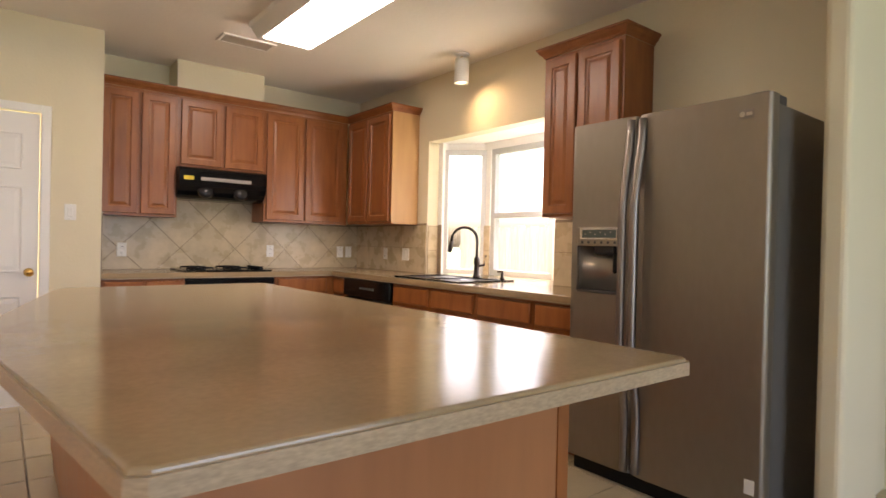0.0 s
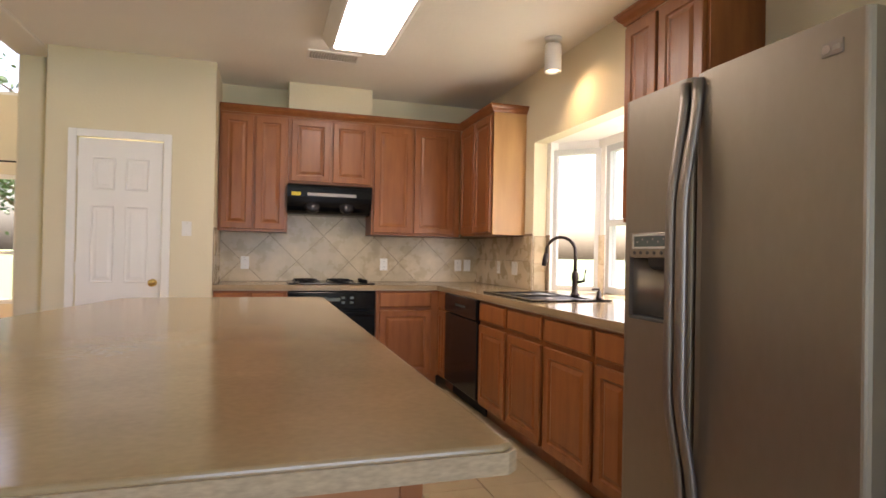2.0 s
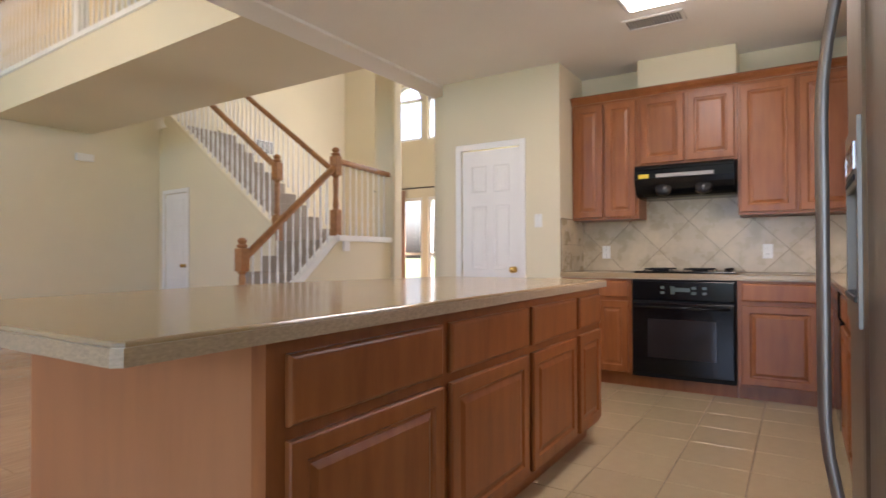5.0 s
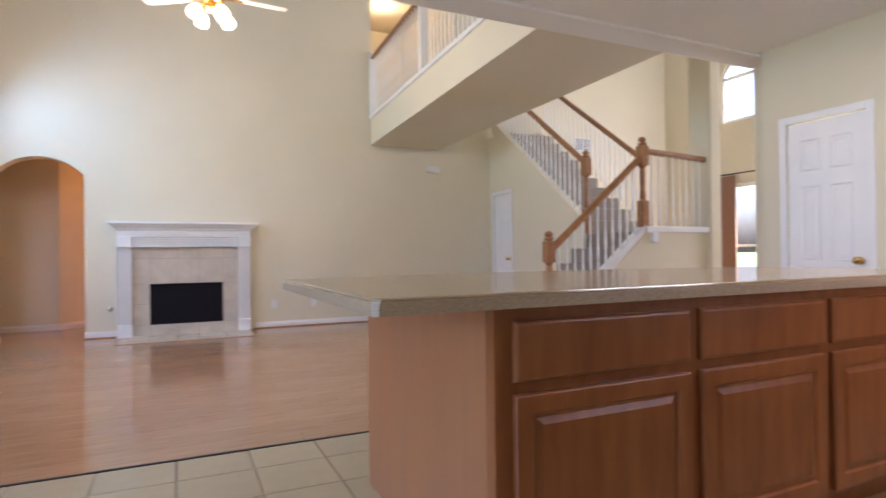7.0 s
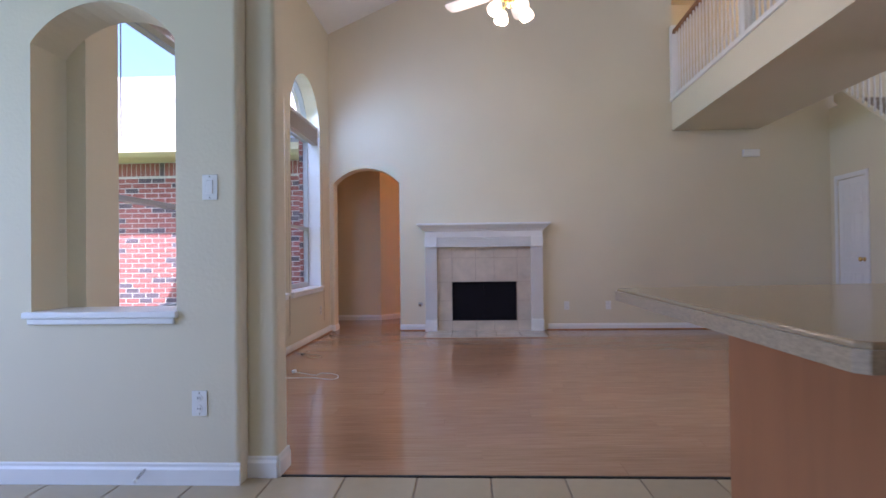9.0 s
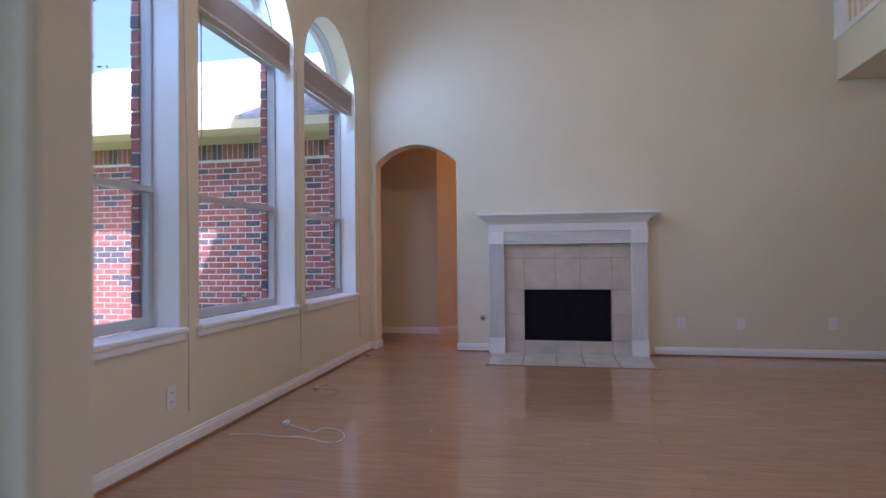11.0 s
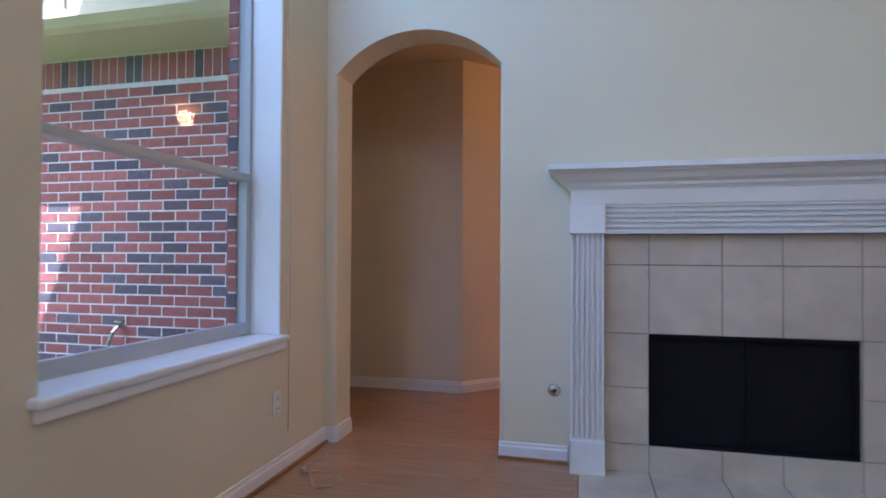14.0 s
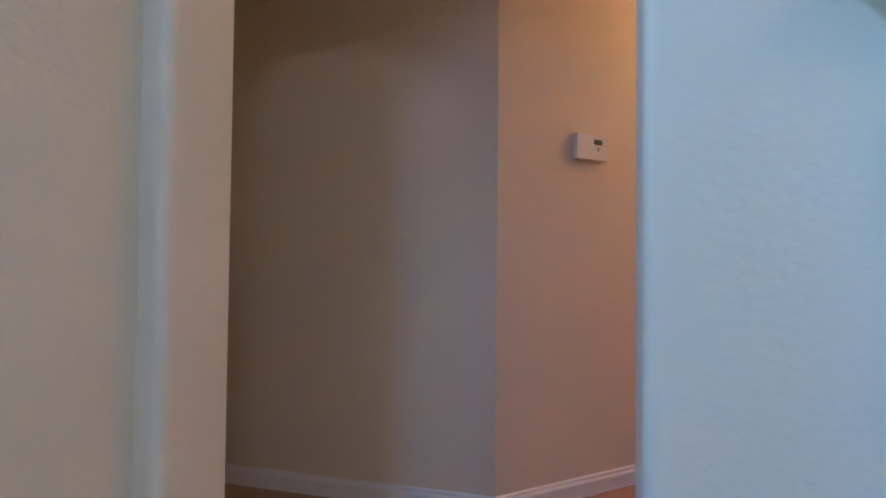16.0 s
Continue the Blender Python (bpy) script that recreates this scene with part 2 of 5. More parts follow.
def lathe(profile, seg=16, m=None):
    """A turned solid about z from (radius, z) pairs."""
    bm = bmesh.new()
    rings = []
    for r, z in profile:
        rings.append([bm.verts.new((r * math.cos(2 * math.pi * k / seg), r * math.sin(2 * math.pi * k / seg), z)) for k in range(seg)])
    for a, b in zip(rings, rings[1:]):
        for k in range(seg):
            bm.faces.new((a[k], a[(k + 1) % seg], b[(k + 1) % seg], b[k]))
    bm.faces.new(rings[0][::-1])
    bm.faces.new(rings[-1])
    if m:
        bm.transform(m)
    return bm


def prism(points, axis, a, b):
    """Extrude a closed outline of 2D points along an axis from a to b (outline in the other two axes, in order)."""
    bm = bmesh.new()

    def at(p, c):
        return {"x": (c, p[0], p[1]), "y": (p[0], c, p[1]), "z": (p[0], p[1], c)}[axis]
    lo = [bm.verts.new(at(p, a)) for p in points]
    hi = [bm.verts.new(at(p, b)) for p in points]
    bm.faces.new(lo[::-1])
    bm.faces.new(hi)
    n = len(points)
    for i in range(n):
        bm.faces.new((lo[i], lo[(i + 1) % n], hi[(i + 1) % n], hi[i]))
    return bm


def merge(*bms):
    out = bmesh.new()
    for b in bms:
        me = bpy.data.meshes.new("tmp")
        b.to_mesh(me)
        out.from_mesh(me)
        bpy.data.meshes.remove(me)
    return out


def finish(bm, name, material, smooth=False):
    bmesh.ops.recalc_face_normals(bm, faces=bm.faces)
    me = bpy.data.meshes.new(name)
    bm.to_mesh(me)
    bm.free()
    me.materials.append(material)
    if smooth:
        for p in me.polygons:
            p.use_smooth = True
    return me


def part(name, bm, material, parent=None, label="", smooth=False):
    ob = new(name, finish(bm, name, material, smooth))
    if parent:
        ob.parent = parent
    if label:
        tagged(ob, label)
    return ob


def structure(name, bm, material, label, category="wall"):
    return tagged(part(name, bm, material), label, category, "", "structure")


def thing(name, label, category, group="", m=None):
    ob = new(name)
    if m:
        ob.matrix_world = m
    return tagged(ob, label, category, group)


def arch_header(y0, y1, spring, rise, top, n=20):
    """2D quads over an arched opening: (along, z) curve points between y0 and y1."""
    half, mid = (y1 - y0) / 2, (y0 + y1) / 2
    if rise >= half - 1e-4:
        f = lambda u: spring + rise * math.sqrt(max(0, 1 - u * u))
    else:
        R = (half * half + rise * rise) / (2 * rise)
        f = lambda u: spring + math.sqrt(R * R - (u * half) ** 2) - (R - rise)
    us = [-math.cos(math.pi * i / n) for i in range(n + 1)]
    return [(mid + half * u, f(u)) for u in us]


def wall_with(axis, a, b, s0, s1, z0, z1, openings, tops=None):
    """A wall between a and b on its thin axis, from s0 to s1 along it; openings: (o0, o1, sill, head, rise)."""
    bm = bmesh.new()

    def add(p0, q0, p1, q1):
        if p1 - p0 > 1e-4 and q1 - q0 > 1e-4:
            box(bm, *((a, p0, q0, b, p1, q1) if axis == "x" else (p0, a, q0, p1, b, q1)))
    edges = sorted(openings)
    s = s0
    for o0, o1, sill, headz, rise in edges:
        add(s, z0, o0, z1)
        add(o0, z0, o1, sill)
        if rise:
            pts = arch_header(o0, o1, headz, rise, z1)
            for (p, zp), (q, zq) in zip(pts, pts[1:]):
                v = []
                for c in (a, b):
                    for u, z in ((p, zp), (q, zq), (q, z1), (p, z1)):
                        v.append(bm.verts.new((c, u, z) if axis == "x" else (u, c, z)))
                for f in ((0, 1, 2, 3), (7, 6, 5, 4), (0, 4, 5, 1), (2, 6, 7, 3)):
                    bm.faces.new([v[i] for i in f])
        else:
            add(o0, headz, o1, z1)
        s = o1
    add(s, z0, s1, z1)
    return bm


def bullnose(bm, spots, r=0.025):
    """Rounds the upright wall edges that stand on the given plan points."""
    edges = [e for e in bm.edges for x, y in spots if all(abs(v.co.x - x) < 1e-3 and abs(v.co.y - y) < 1e-3 for v in e.verts)]
    bmesh.ops.bevel(bm, geom=edges, offset=r, segments=4, affect="EDGES", profile=0.5)
    return bm


# ---------------------------------------------------------------- the shell
CEIL = 2.71
VAULT = 5.6


def vault_z(y):
    return min(VAULT, 4.17 + 0.45 * (y + 1.58))


structure("wall_oven", boxes((0.255, 5.62, 0, 2.9, 5.74, CEIL)), M_WALL, "cream painted textured kitchen wall")
structure("wall_pantry", merge(wall_with("y", 5.01, 5.13, -0.80, 0.255, 0, CEIL, [(-0.71, -0.12, 0, 2.04, 0)]), boxes((0.135, 5.13, 0, 0.255, 5.62, CEIL), (-0.92, 5.01, 0, -0.80, 5.3, CEIL))), M_WALL, "cream painted wall round the pantry")
structure("wall_post", merge(rbox(-1.205, 5.28, 0, -1.03, 5.5, CEIL, 0.02, 3), boxes((-1.032, 5.33, 0, -0.80, 5.5, CEIL))), M_WALL, "cream painted wall post under the beam")
structure("wall_sink", wall_with("x", 2.76, 2.88, 1.0, 5.62, 0, CEIL, [(2.81, 4.34, 0.90, 2.13, 0)]), M_WALL, "cream painted wall with the bay opening over the sink")
structure("wall_stub", rbox(2.28, 0.915, 0, 2.758, 1.015, CEIL, 0.025, 3), M_WALL, "cream painted stub wall beside the refrigerator")
structure("wall_breakfast", merge(boxes((3.2, -3.12, 0, 3.32, 1.0, CEIL), (2.88, 1.0, 0, 3.32, 1.12, CEIL)), wall_with("y", -3.12, -3.0, -0.98, 3.2, 0, CEIL, [(0.0, 2.4, 0.5, 2.2, 0)])), M_WALL, "plain cream wall closing the breakfast corner")
cw = bullnose(wall_with("x", -0.98, -0.74, -3.0, -0.69, 0, CEIL, [(-1.68, -0.985, 0.76, 2.06, 0.185)]), [(-0.74, -0.69)])
structure("wall_passthrough", cw, M_WALL, "cream wall with an arched pass-through opening")
structure("wall_column", rbox(-0.99, -0.70, 0, -0.83, -0.55, CEIL, 0.025, 4), M_WALL, "cream painted wall end with rounded corners")
SPRING = 2.61
WINS = [(-5.55, -4.31), (-4.12, -2.87), (-2.70, -1.25)]
structure("wall_windows", wall_with("y", -1.80, -1.58, -6.25, -0.98, 0, 4.3, [(a, b, 0.645, SPRING, (b - a) / 2) for a, b in WINS]), M_WALL, "cream window wall with three arched windows")
fw = merge(bullnose(wall_with("x", -6.25, -6.04, -1.80, 3.18, 0, 2.06, [(-1.517, -0.598, 0, 2.06, 0)]), [(-6.04, -0.598), (-6.04, -1.517)]), wall_with("x", -6.25, -6.04, -1.80, 3.18, 2.06, 4.1, [(-1.517, -0.598, 2.06, 2.06, 0.21)]))
up = prism([(-1.8, 4.1), (3.18, 4.1), (3.18, 5.75), (1.6, 5.75), (-1.8, 4.3)], "x", -6.25, -6.04)
structure("wall_fireplace", merge(fw, up, boxes((-6.25, 3.18, 0, -6.04, 9.4, 3.14), (-6.25, 4.6, 3.14, -6.04, 9.4, VAULT))), M_WALL, "tall cream fireplace wall with an arched doorway")
HALL_WINS = [(-4.75, -4.08), (-3.96, -3.35), (-3.23, -2.62)]
# extra openings at x -2.02 to -1.22 are made up for the hall lamps
structure("wall_front", merge(wall_with("y", 9.3, 9.45, -6.25, -0.9, 0, 2.7, [(a, b, 0.40, 2.18, 0) for a, b in HALL_WINS] + [(-2.02, -1.22, 0.9, 2.1, 0)]), wall_with("y", 9.3, 9.45, -6.25, -0.9, 2.7, VAULT, [(-2.02, -1.22, 3.25, 4.2, 0)] + [(a, b, 3.27, 4.05, 0.32) for a, b in HALL_WINS])), M_WALL, "cream front hall wall with stacked windows")
structure("wall_hall_east", merge(wall_with("x", -1.12, -1.0, 5.5, 9.3, 0, VAULT, []), boxes((-1.22, -1.8, CEIL, -1.1, 5.5, VAULT))), M_WALL, "plain cream wall of the stair hall")
structure("wall_hall_column", rbox(-2.52, 5.93, 0, -2.22, 6.12, VAULT, 0.03, 3), M_WALL, "cream wall end beside the stair landing")
structure("beam", rbox(-1.22, -0.55, 2.688, -0.95, 5.3, CEIL + 0.02, 0.012, 3), M_CEIL, "painted header beam between kitchen and living room", "beam")
structure("ceiling_kitchen", boxes((-1.1, -3.12, CEIL, 3.4, 5.74, 2.84)), M_CEIL, "white textured kitchen ceiling", "ceiling")
vb = prism([(-1.8, 4.07), (1.6, 5.6), (9.45, 5.6), (9.45, 5.72), (1.55, 5.72), (-1.8, 4.22)], "x", -6.25, -1.1)
structure("ceiling_vault", vb, M_CEIL, "vaulted textured ceiling of the living room", "ceiling")
structure("bridge", prism([(-6.04, 3.165), (-1.22, 2.925), (-1.22, 4.22), (-6.04, 4.31)], "z", 2.705, 3.10), M_WALL, "cream painted balcony bridge over the living room", "balcony")
structure("bridge_trim", merge(prism([(-6.04, 3.14), (-1.22, 2.90), (-1.22, 2.97), (-6.04, 3.21)], "z", 3.10, 3.14), prism([(-6.04, 3.21), (-1.22, 2.97), (-1.22, 4.22), (-6.04, 4.31)], "z", 3.10, 3.13)), M_TRIM, "white nosing along the balcony edge", "trim")
structure("corridor", boxes((-8.4, 3.06, 3.0, -6.25, 3.18, VAULT), (-8.4, 4.6, 3.0, -6.25, 4.72, VAULT), (-8.5, 3.06, 3.0, -8.4, 4.72, VAULT), (-8.4, 3.06, 2.9, -6.25, 4.72, 3.0), (-8.4, 3.06, 5.45, -6.25, 4.72, 5.6)), M_WALL, "upstairs corridor in warm lamplight")
# hall behind the arch
structure("wall_hall", merge(boxes((-7.46, -2.6, 0, -7.34, -1.07, 2.6), (-7.4, -2.57, 0, -6.58, -2.45, 2.6),  (-8.9, 1.4, 0, -6.25, 1.52, 2.6), (-9.0, -0.2, 0, -8.9, 1.5, 2.6), (-8.9, -0.2, 0, -8.35, -0.08, 2.6), (-8.9, -2.6, 2.55, -6.25, 1.52, 2.65), (-6.57, -1.832, 0, -6.25, -1.802, 2.6)), prism([(-7.34, -1.07), (-8.35, -0.06), (-8.43, -0.15), (-7.46, -1.12)], "z", 0, 2.6)), M_WALL, "dim cream hallway walls behind the arch")

# ---------------------------------------------------------------- floors
structure("floor_tiles_bed", boxes((-0.84, -3.0, -0.1, 3.2, 5.74, -0.006)), M_GROUT, "grout bed of the kitchen floor", "floor")
structure("floor_wood_bed", boxes((-9.0, -2.45, -0.1, -0.84, 9.45, -0.008)), M_WOOD, "laminate floor of living room and halls", "floor")

# ---------------------------------------------------------------- trim


def baseboard(name, pts, h=0.085, t=0.014, side=1):
    """A moulded skirting along floor points; side: which way it stands off the line."""
    bm = bmesh.new()
    for (x0, y0), (x1, y1) in zip(pts, pts[1:]):
        d = Vector((x1 - x0, y1 - y0, 0)).normalized()
        n = Vector((-d.y, d.x, 0)) * side
        prof = [(0, 0), (t, 0), (t, h * 0.7), (t * 0.55, h * 0.82), (t * 0.55, h * 0.94), (0.002, h), (0, h)]
        ends = []
        for p, e in (((x0, y0), -t * 0), ((x1, y1), t * 0)):
            q = Vector((p[0], p[1], 0)) + d * e
            ends.append([bm.verts.new(q + n * a + Vector((0, 0, b))) for a, b in prof])
        k = len(prof)
        for i in range(k):
            bm.faces.new((ends[0][i], ends[0][(i + 1) % k], ends[1][(i + 1) % k], ends[1][i]))
        bm.faces.new(ends[0][::-1])
        bm.faces.new(ends[1])
    return structure(name, bm, M_TRIM, "white moulded baseboard", "baseboard")


baseboard("baseboard_fireplace", [(-6.04, -0.598), (-6.04, -0.25)], side=-1)
baseboard("baseboard_living", [(-6.04, 1.445), (-6.04, 5.24)], side=-1)
baseboard("baseboard_windows", [(-6.04, -1.58), (-1.13, -1.58)], side=1)
baseboard("baseboard_arch", [(-6.04, -1.58), (-6.04, -1.517), (-6.25, -1.517)], side=-1)
baseboard("baseboard_column", [(-0.74, -3.0), (-0.74, -0.69)], h=0.1, side=-1)
baseboard("baseboard_wall_end", [(-0.83, -0.69), (-0.83, -0.55), (-0.99, -0.55)], h=0.1, side=-1)
baseboard("baseboard_hall", [(-7.34, -2.45), (-7.34, -1.07), (-8.35, -0.06)], side=-1)
baseboard("baseboard_pantry", [(-0.80, 5.01), (-0.72, 5.01)], side=-1)
structure("shoe_strip_windows", boxes((-6.03, -1.566, 0, -1.13, -1.55, 0.014)), M_OAK, "brown shoe strip along the floor", "trim")
structure("shoe_strip_fireplace", boxes((-6.026, 1.42, 0, -6.01, 4.96, 0.014), (-6.026, -0.598, 0, -6.01, -0.25, 0.014)), M_OAK, "brown shoe strip along the floor", "trim")
structure("threshold", boxes((-0.856, -0.55, -0.004, -0.836, 5.3, 0.003)), M_BLACKM, "dark joint between laminate and tile", "trim")

# ---------------------------------------------------------------- panelled doors


def panel_rings(bm, x0, z0, x1, z1, rings, y0=0.0):
    """Nested rectangles: (inset, y) from outside in, closed in the middle."""
    loops = []
    for ins, y in rings:
        loops.append([bm.verts.new(p) for p in ((x0 + ins, y0 + y, z0 + ins), (x1 - ins, y0 + y, z0 + ins), (x1 - ins, y0 + y, z1 - ins), (x0 + ins, y0 + y, z1 - ins))])
    for a, b in zip(loops, loops[1:]):
        for k in range(4):
            bm.faces.new((a[k], a[(k + 1) % 4], b[(k + 1) % 4], b[k]))
    bm.faces.new(loops[-1])
    return bm


def cabinet_door(w, h):
    bm = bmesh.new()
    f = 0.052 if w > 0.2 else 0.04
    panel_rings(bm, 0, 0, w, h, [(0, 0), (0, -0.014), (0.003, -0.019), (0.006, -0.020), (f, -0.020), (f + 0.006, -0.012), (f + 0.016, -0.011), (f + 0.036, -0.018), (f + 0.04, -0.018)])
    return bm


def drawer_front(w, h):
    bm = bmesh.new()
    panel_rings(bm, 0, 0, w, h, [(0, 0), (0, -0.012), (0.006, -0.018), (0.012, -0.020)])
    return bm


def cabinet(name, label, m, w, z0, z1, depth, doors, drawer=0.0, group="", side_mat=None, crown=False, toe=0.0):
    """A face-frame cabinet: front in local y = 0 looking to -y, x along it. doors: list of (x0, x1)."""
    cab = thing(name, label, "cabinet", group, m)
    g = 0.003
    part("body", boxes((0.001, g, z0 + toe, w - 0.001, depth, z1)), side_mat or M_CAB, cab)
    if toe:
        part("toe_kick", boxes((0.0, 0.07, 0, w, 0.09, toe)), M_CAB, cab)
    zt = z1 - 0.025
    zb = z0 + toe + 0.02
    for x0, x1 in doors:
        top = zt
        if drawer:
            d = part("drawer_front", drawer_front(x1 - x0, drawer), M_CAB, cab)
            d.location = (x0, 0, zt - drawer)
            top = zt - drawer - 0.03
        o = part("door", cabinet_door(x1 - x0, top - zb), M_CAB, cab)
        o.location = (x0, 0, zb)
    return cab


def crown(name, m, w, z, left=0.0, right=0.0, depth=0.31):
    prof = [(0, 0), (0.006, 0), (0.012, 0.014), (0.03, 0.03), (0.038, 0.046), (0.046, 0.05), (0.046, 0.062), (0, 0.062)]
    bm = bmesh.new()
    path = []
    if left:
        path.append((0, depth, -1, 0))
    path += [(0, 0, -1 if left else 0, -1), (w, 0, 1 if right else 0, -1)]
    if right:
        path.append((w, depth, 1, 0))
    rings = [[bm.verts.new((x + sx * o, y + sy * o, z + h)) for o, h in prof] for x, y, sx, sy in path]
    k = len(prof)
    for a, b in zip(rings, rings[1:]):
        for i in range(k):
            bm.faces.new((a[i], a[(i + 1) % k], b[(i + 1) % k], b[i]))
    bm.faces.new(rings[0][::-1])
    bm.faces.new(rings[-1])
    ob = part(name, bm, M_CAB)
    ob.matrix_world = m
    return tagged(ob, "stained wood crown moulding along the wall cabinets", "moulding")


UP = "wall cabinets"
LOW = "base cabinets"
uf = 5.31
oven_m = lambda x, y: pose(x, y, 0)
cabinet("wall_cabinet", "cherry-stained wall cabinet with two raised-panel doors beside the hood", oven_m(0.262, uf), 0.578, 1.365, 2.395, 0.31, [(0.02, 0.278), (0.30, 0.558)], group=UP)
cabinet("wall_cabinet", "short cherry-stained cabinet above the range hood", oven_m(0.84, uf), 0.745, 1.80, 2.395, 0.31, [(0.02, 0.36), (0.385, 0.725)], group=UP)
cabinet("wall_cabinet", "cherry-stained wall cabinet with two raised-panel doors by the corner", oven_m(1.585, uf), 0.865, 1.365, 2.395, 0.31, [(0.02, 0.385), (0.405, 0.80)], group=UP)
sink_m = lambda y, x=2.46: pose(x, y, 0, 0, 0, -90)
cabinet("wall_cabinet", "cherry-stained wall cabinet ending beside the window", sink_m(5.30), 0.80, 1.37, 2.395, 0.30, [(0.02, 0.385), (0.405, 0.775)], group=UP)
part("end_panel", rbox(2.462, 4.492, 1.368, 2.758, 4.4985, 2.395, 0.002), M_MAPLE_LIT)
tagged(bpy.data.objects["end_panel"], "light maple finished end panel of the wall cabinet, brightened for bay light", "panel")
cabinet("wall_cabinet", "tall cherry-stained wall cabinet between window and refrigerator", sink_m(2.675), 0.60, 1.38, 2.415, 0.30, [(0.02, 0.265), (0.285, 0.58)], group=UP)
crown("crown_moulding", oven_m(0.262, uf), 2.20, 2.395)
crown("crown_moulding", sink_m(5.31), 0.815, 2.395, right=1, depth=0.30)
crown("crown_moulding", sink_m(2.675), 0.60, 2.415, left=1, right=1, depth=0.30)
structure("hood_chase", rbox(0.83, 5.33, 2.40, 1.58, 5.62, CEIL, 0.004), M_WALL, "cream boxed duct chase above the wall cabinets", "chase")

# base cabinets along the oven wall
lf = 5.03
cabinet("base_cabinet", "cherry-stained base cabinet beside the oven", oven_m(0.26, lf), 0.58, 0, 0.875, 0.585, [(0.02, 0.28), (0.30, 0.56)], 0.13, LOW, toe=0.10)
cabinet("base_cabinet", "cherry-stained base cabinet with one door and drawer", oven_m(1.595, lf), 0.58, 0, 0.875, 0.585, [(0.03, 0.50)], 0.13, LOW, toe=0.10)
ov = thing("wall_oven", "black built-in oven under the cooktop", "oven", m=oven_m(0.842, lf))
part("body", boxes((0.004, 0.0, 0.10, 0.746, 0.55, 0.872)), M_BLACKM, ov)
part("control_panel", rbox(0.012, -0.02, 0.705, 0.738, -0.001, 0.855, 0.006), M_BLACK, ov)
d = part("oven_door", rbox(0.012, -0.03, 0.135, 0.738, -0.001, 0.69, 0.008), M_BLACK, ov)
part("window", rbox(0.13, -0.034, 0.26, 0.62, -0.0305, 0.56, 0.0015), M_DGLASS, d)
part("handle", tube(bmesh.new(), [(0.04, -0.062, 0.655), (0.71, -0.062, 0.655)], 0.011), M_BLACK, d, smooth=True)
for hx in (0.05, 0.68):
    part("handle_post", boxes((hx, -0.06, 0.648, hx + 0.02, -0.03, 0.662)), M_BLACK, d)
part("display", boxes((0.30, -0.0225, 0.775, 0.44, -0.0205, 0.805)), M_DISPLAY, ov)
for i in range(5):
    for j in range(2):
        if i != 2:
            part("button", boxes((0.225 + i * 0.075, -0.0225, 0.755 + j * 0.04, 0.255 + i * 0.075, -0.0205, 0.775 + j * 0.04)), M_DISPLAY, ov)
part("kick_panel", boxes((0.0, 0.06, 0.0, 0.75, 0.08, 0.10)), M_CAB, ov)
tagged(part("filler_panel", boxes((0.84, lf + 0.002, 0.10, 0.846, lf + 0.5, 0.874)), M_CAB), "stained wood filler strip beside the oven", "panel")
# sink run (fronts look to -x)
sf = 2.18
tagged(part("corner_panel", boxes((2.175, 5.032, 0.1, 2.75, 5.6, 0.874)), M_CAB), "stained wood corner filler of the base cabinets", "panel")
cabinet("base_cabinet", "narrow cherry-stained base cabinet in the corner", sink_m(5.03, sf), 0.235, 0, 0.875, 0.575, [(0.02, 0.215)], 0.13, LOW, toe=0.10)
dw = thing("dishwasher", "black built-in dishwasher under the counter", "dishwasher", m=sink_m(4.79, sf))
part("body", boxes((0.004, 0.02, 0.10, 0.775, 0.55, 0.872)), M_BLACKM, dw)
part("front", rbox(0.006, -0.022, 0.12, 0.774, 0.02, 0.70, 0.008), M_BLACK, dw)
part("control_panel", rbox(0.006, -0.03, 0.71, 0.774, 0.02, 0.868, 0.01), M_BLACK, dw)
for i in range(5):
    part("button", boxes((0.30 + i * 0.05, -0.033, 0.78, 0.335 + i * 0.05, -0.0305, 0.80)), M_DISPLAY, dw)
part("kick_panel", boxes((0.0, 0.06, 0.0, 0.778, 0.08, 0.10)), M_BLACKM, dw)
cabinet("sink_cabinet", "cherry-stained sink base with two doors and false drawers", sink_m(4.008, sf), 1.025, 0, 0.875, 0.575, [(0.03, 0.49), (0.535, 0.995)], 0.13, LOW, toe=0.10)
cabinet("base_cabinet", "wide cherry-stained base cabinet with door and drawer", sink_m(2.98, sf), 0.51, 0, 0.875, 0.575, [(0.02, 0.49)], 0.13, LOW, toe=0.10)
cabinet("base_cabinet", "cherry-stained base cabinet beside the refrigerator", sink_m(2.468, sf), 0.32, 0, 0.875, 0.575, [(0.02, 0.30)], 0.13, LOW, toe=0.10)

# ---------------------------------------------------------------- countertops


def slab(outline, z0, z1):
    """A worktop from a plan outline, with a stepped, rounded nosing."""
    bm = prism(outline, "z", z0, z1)
    top = [e for e in bm.edges if all(abs(v.co.z - z1) < 1e-5 for v in e.verts)]
    bmesh.ops.bevel(bm, geom=top, offset=0.007, segments=3, affect="EDGES", profile=0.5)
    return bm


COUNTER = [(0.257, 5.61), (0.257, 5.0), (2.145, 5.0), (2.145, 2.15), (2.757, 2.15), (2.757, 2.82), (3.15, 3.07), (3.24, 3.15), (3.24, 4.0), (3.15, 4.09), (2.757, 4.33), (2.757, 5.61)]
ct = tagged(part("countertop", slab(COUNTER, 0.877, 0.915), M_COUNTER), "mottled beige laminate countertop along two walls", "countertop")
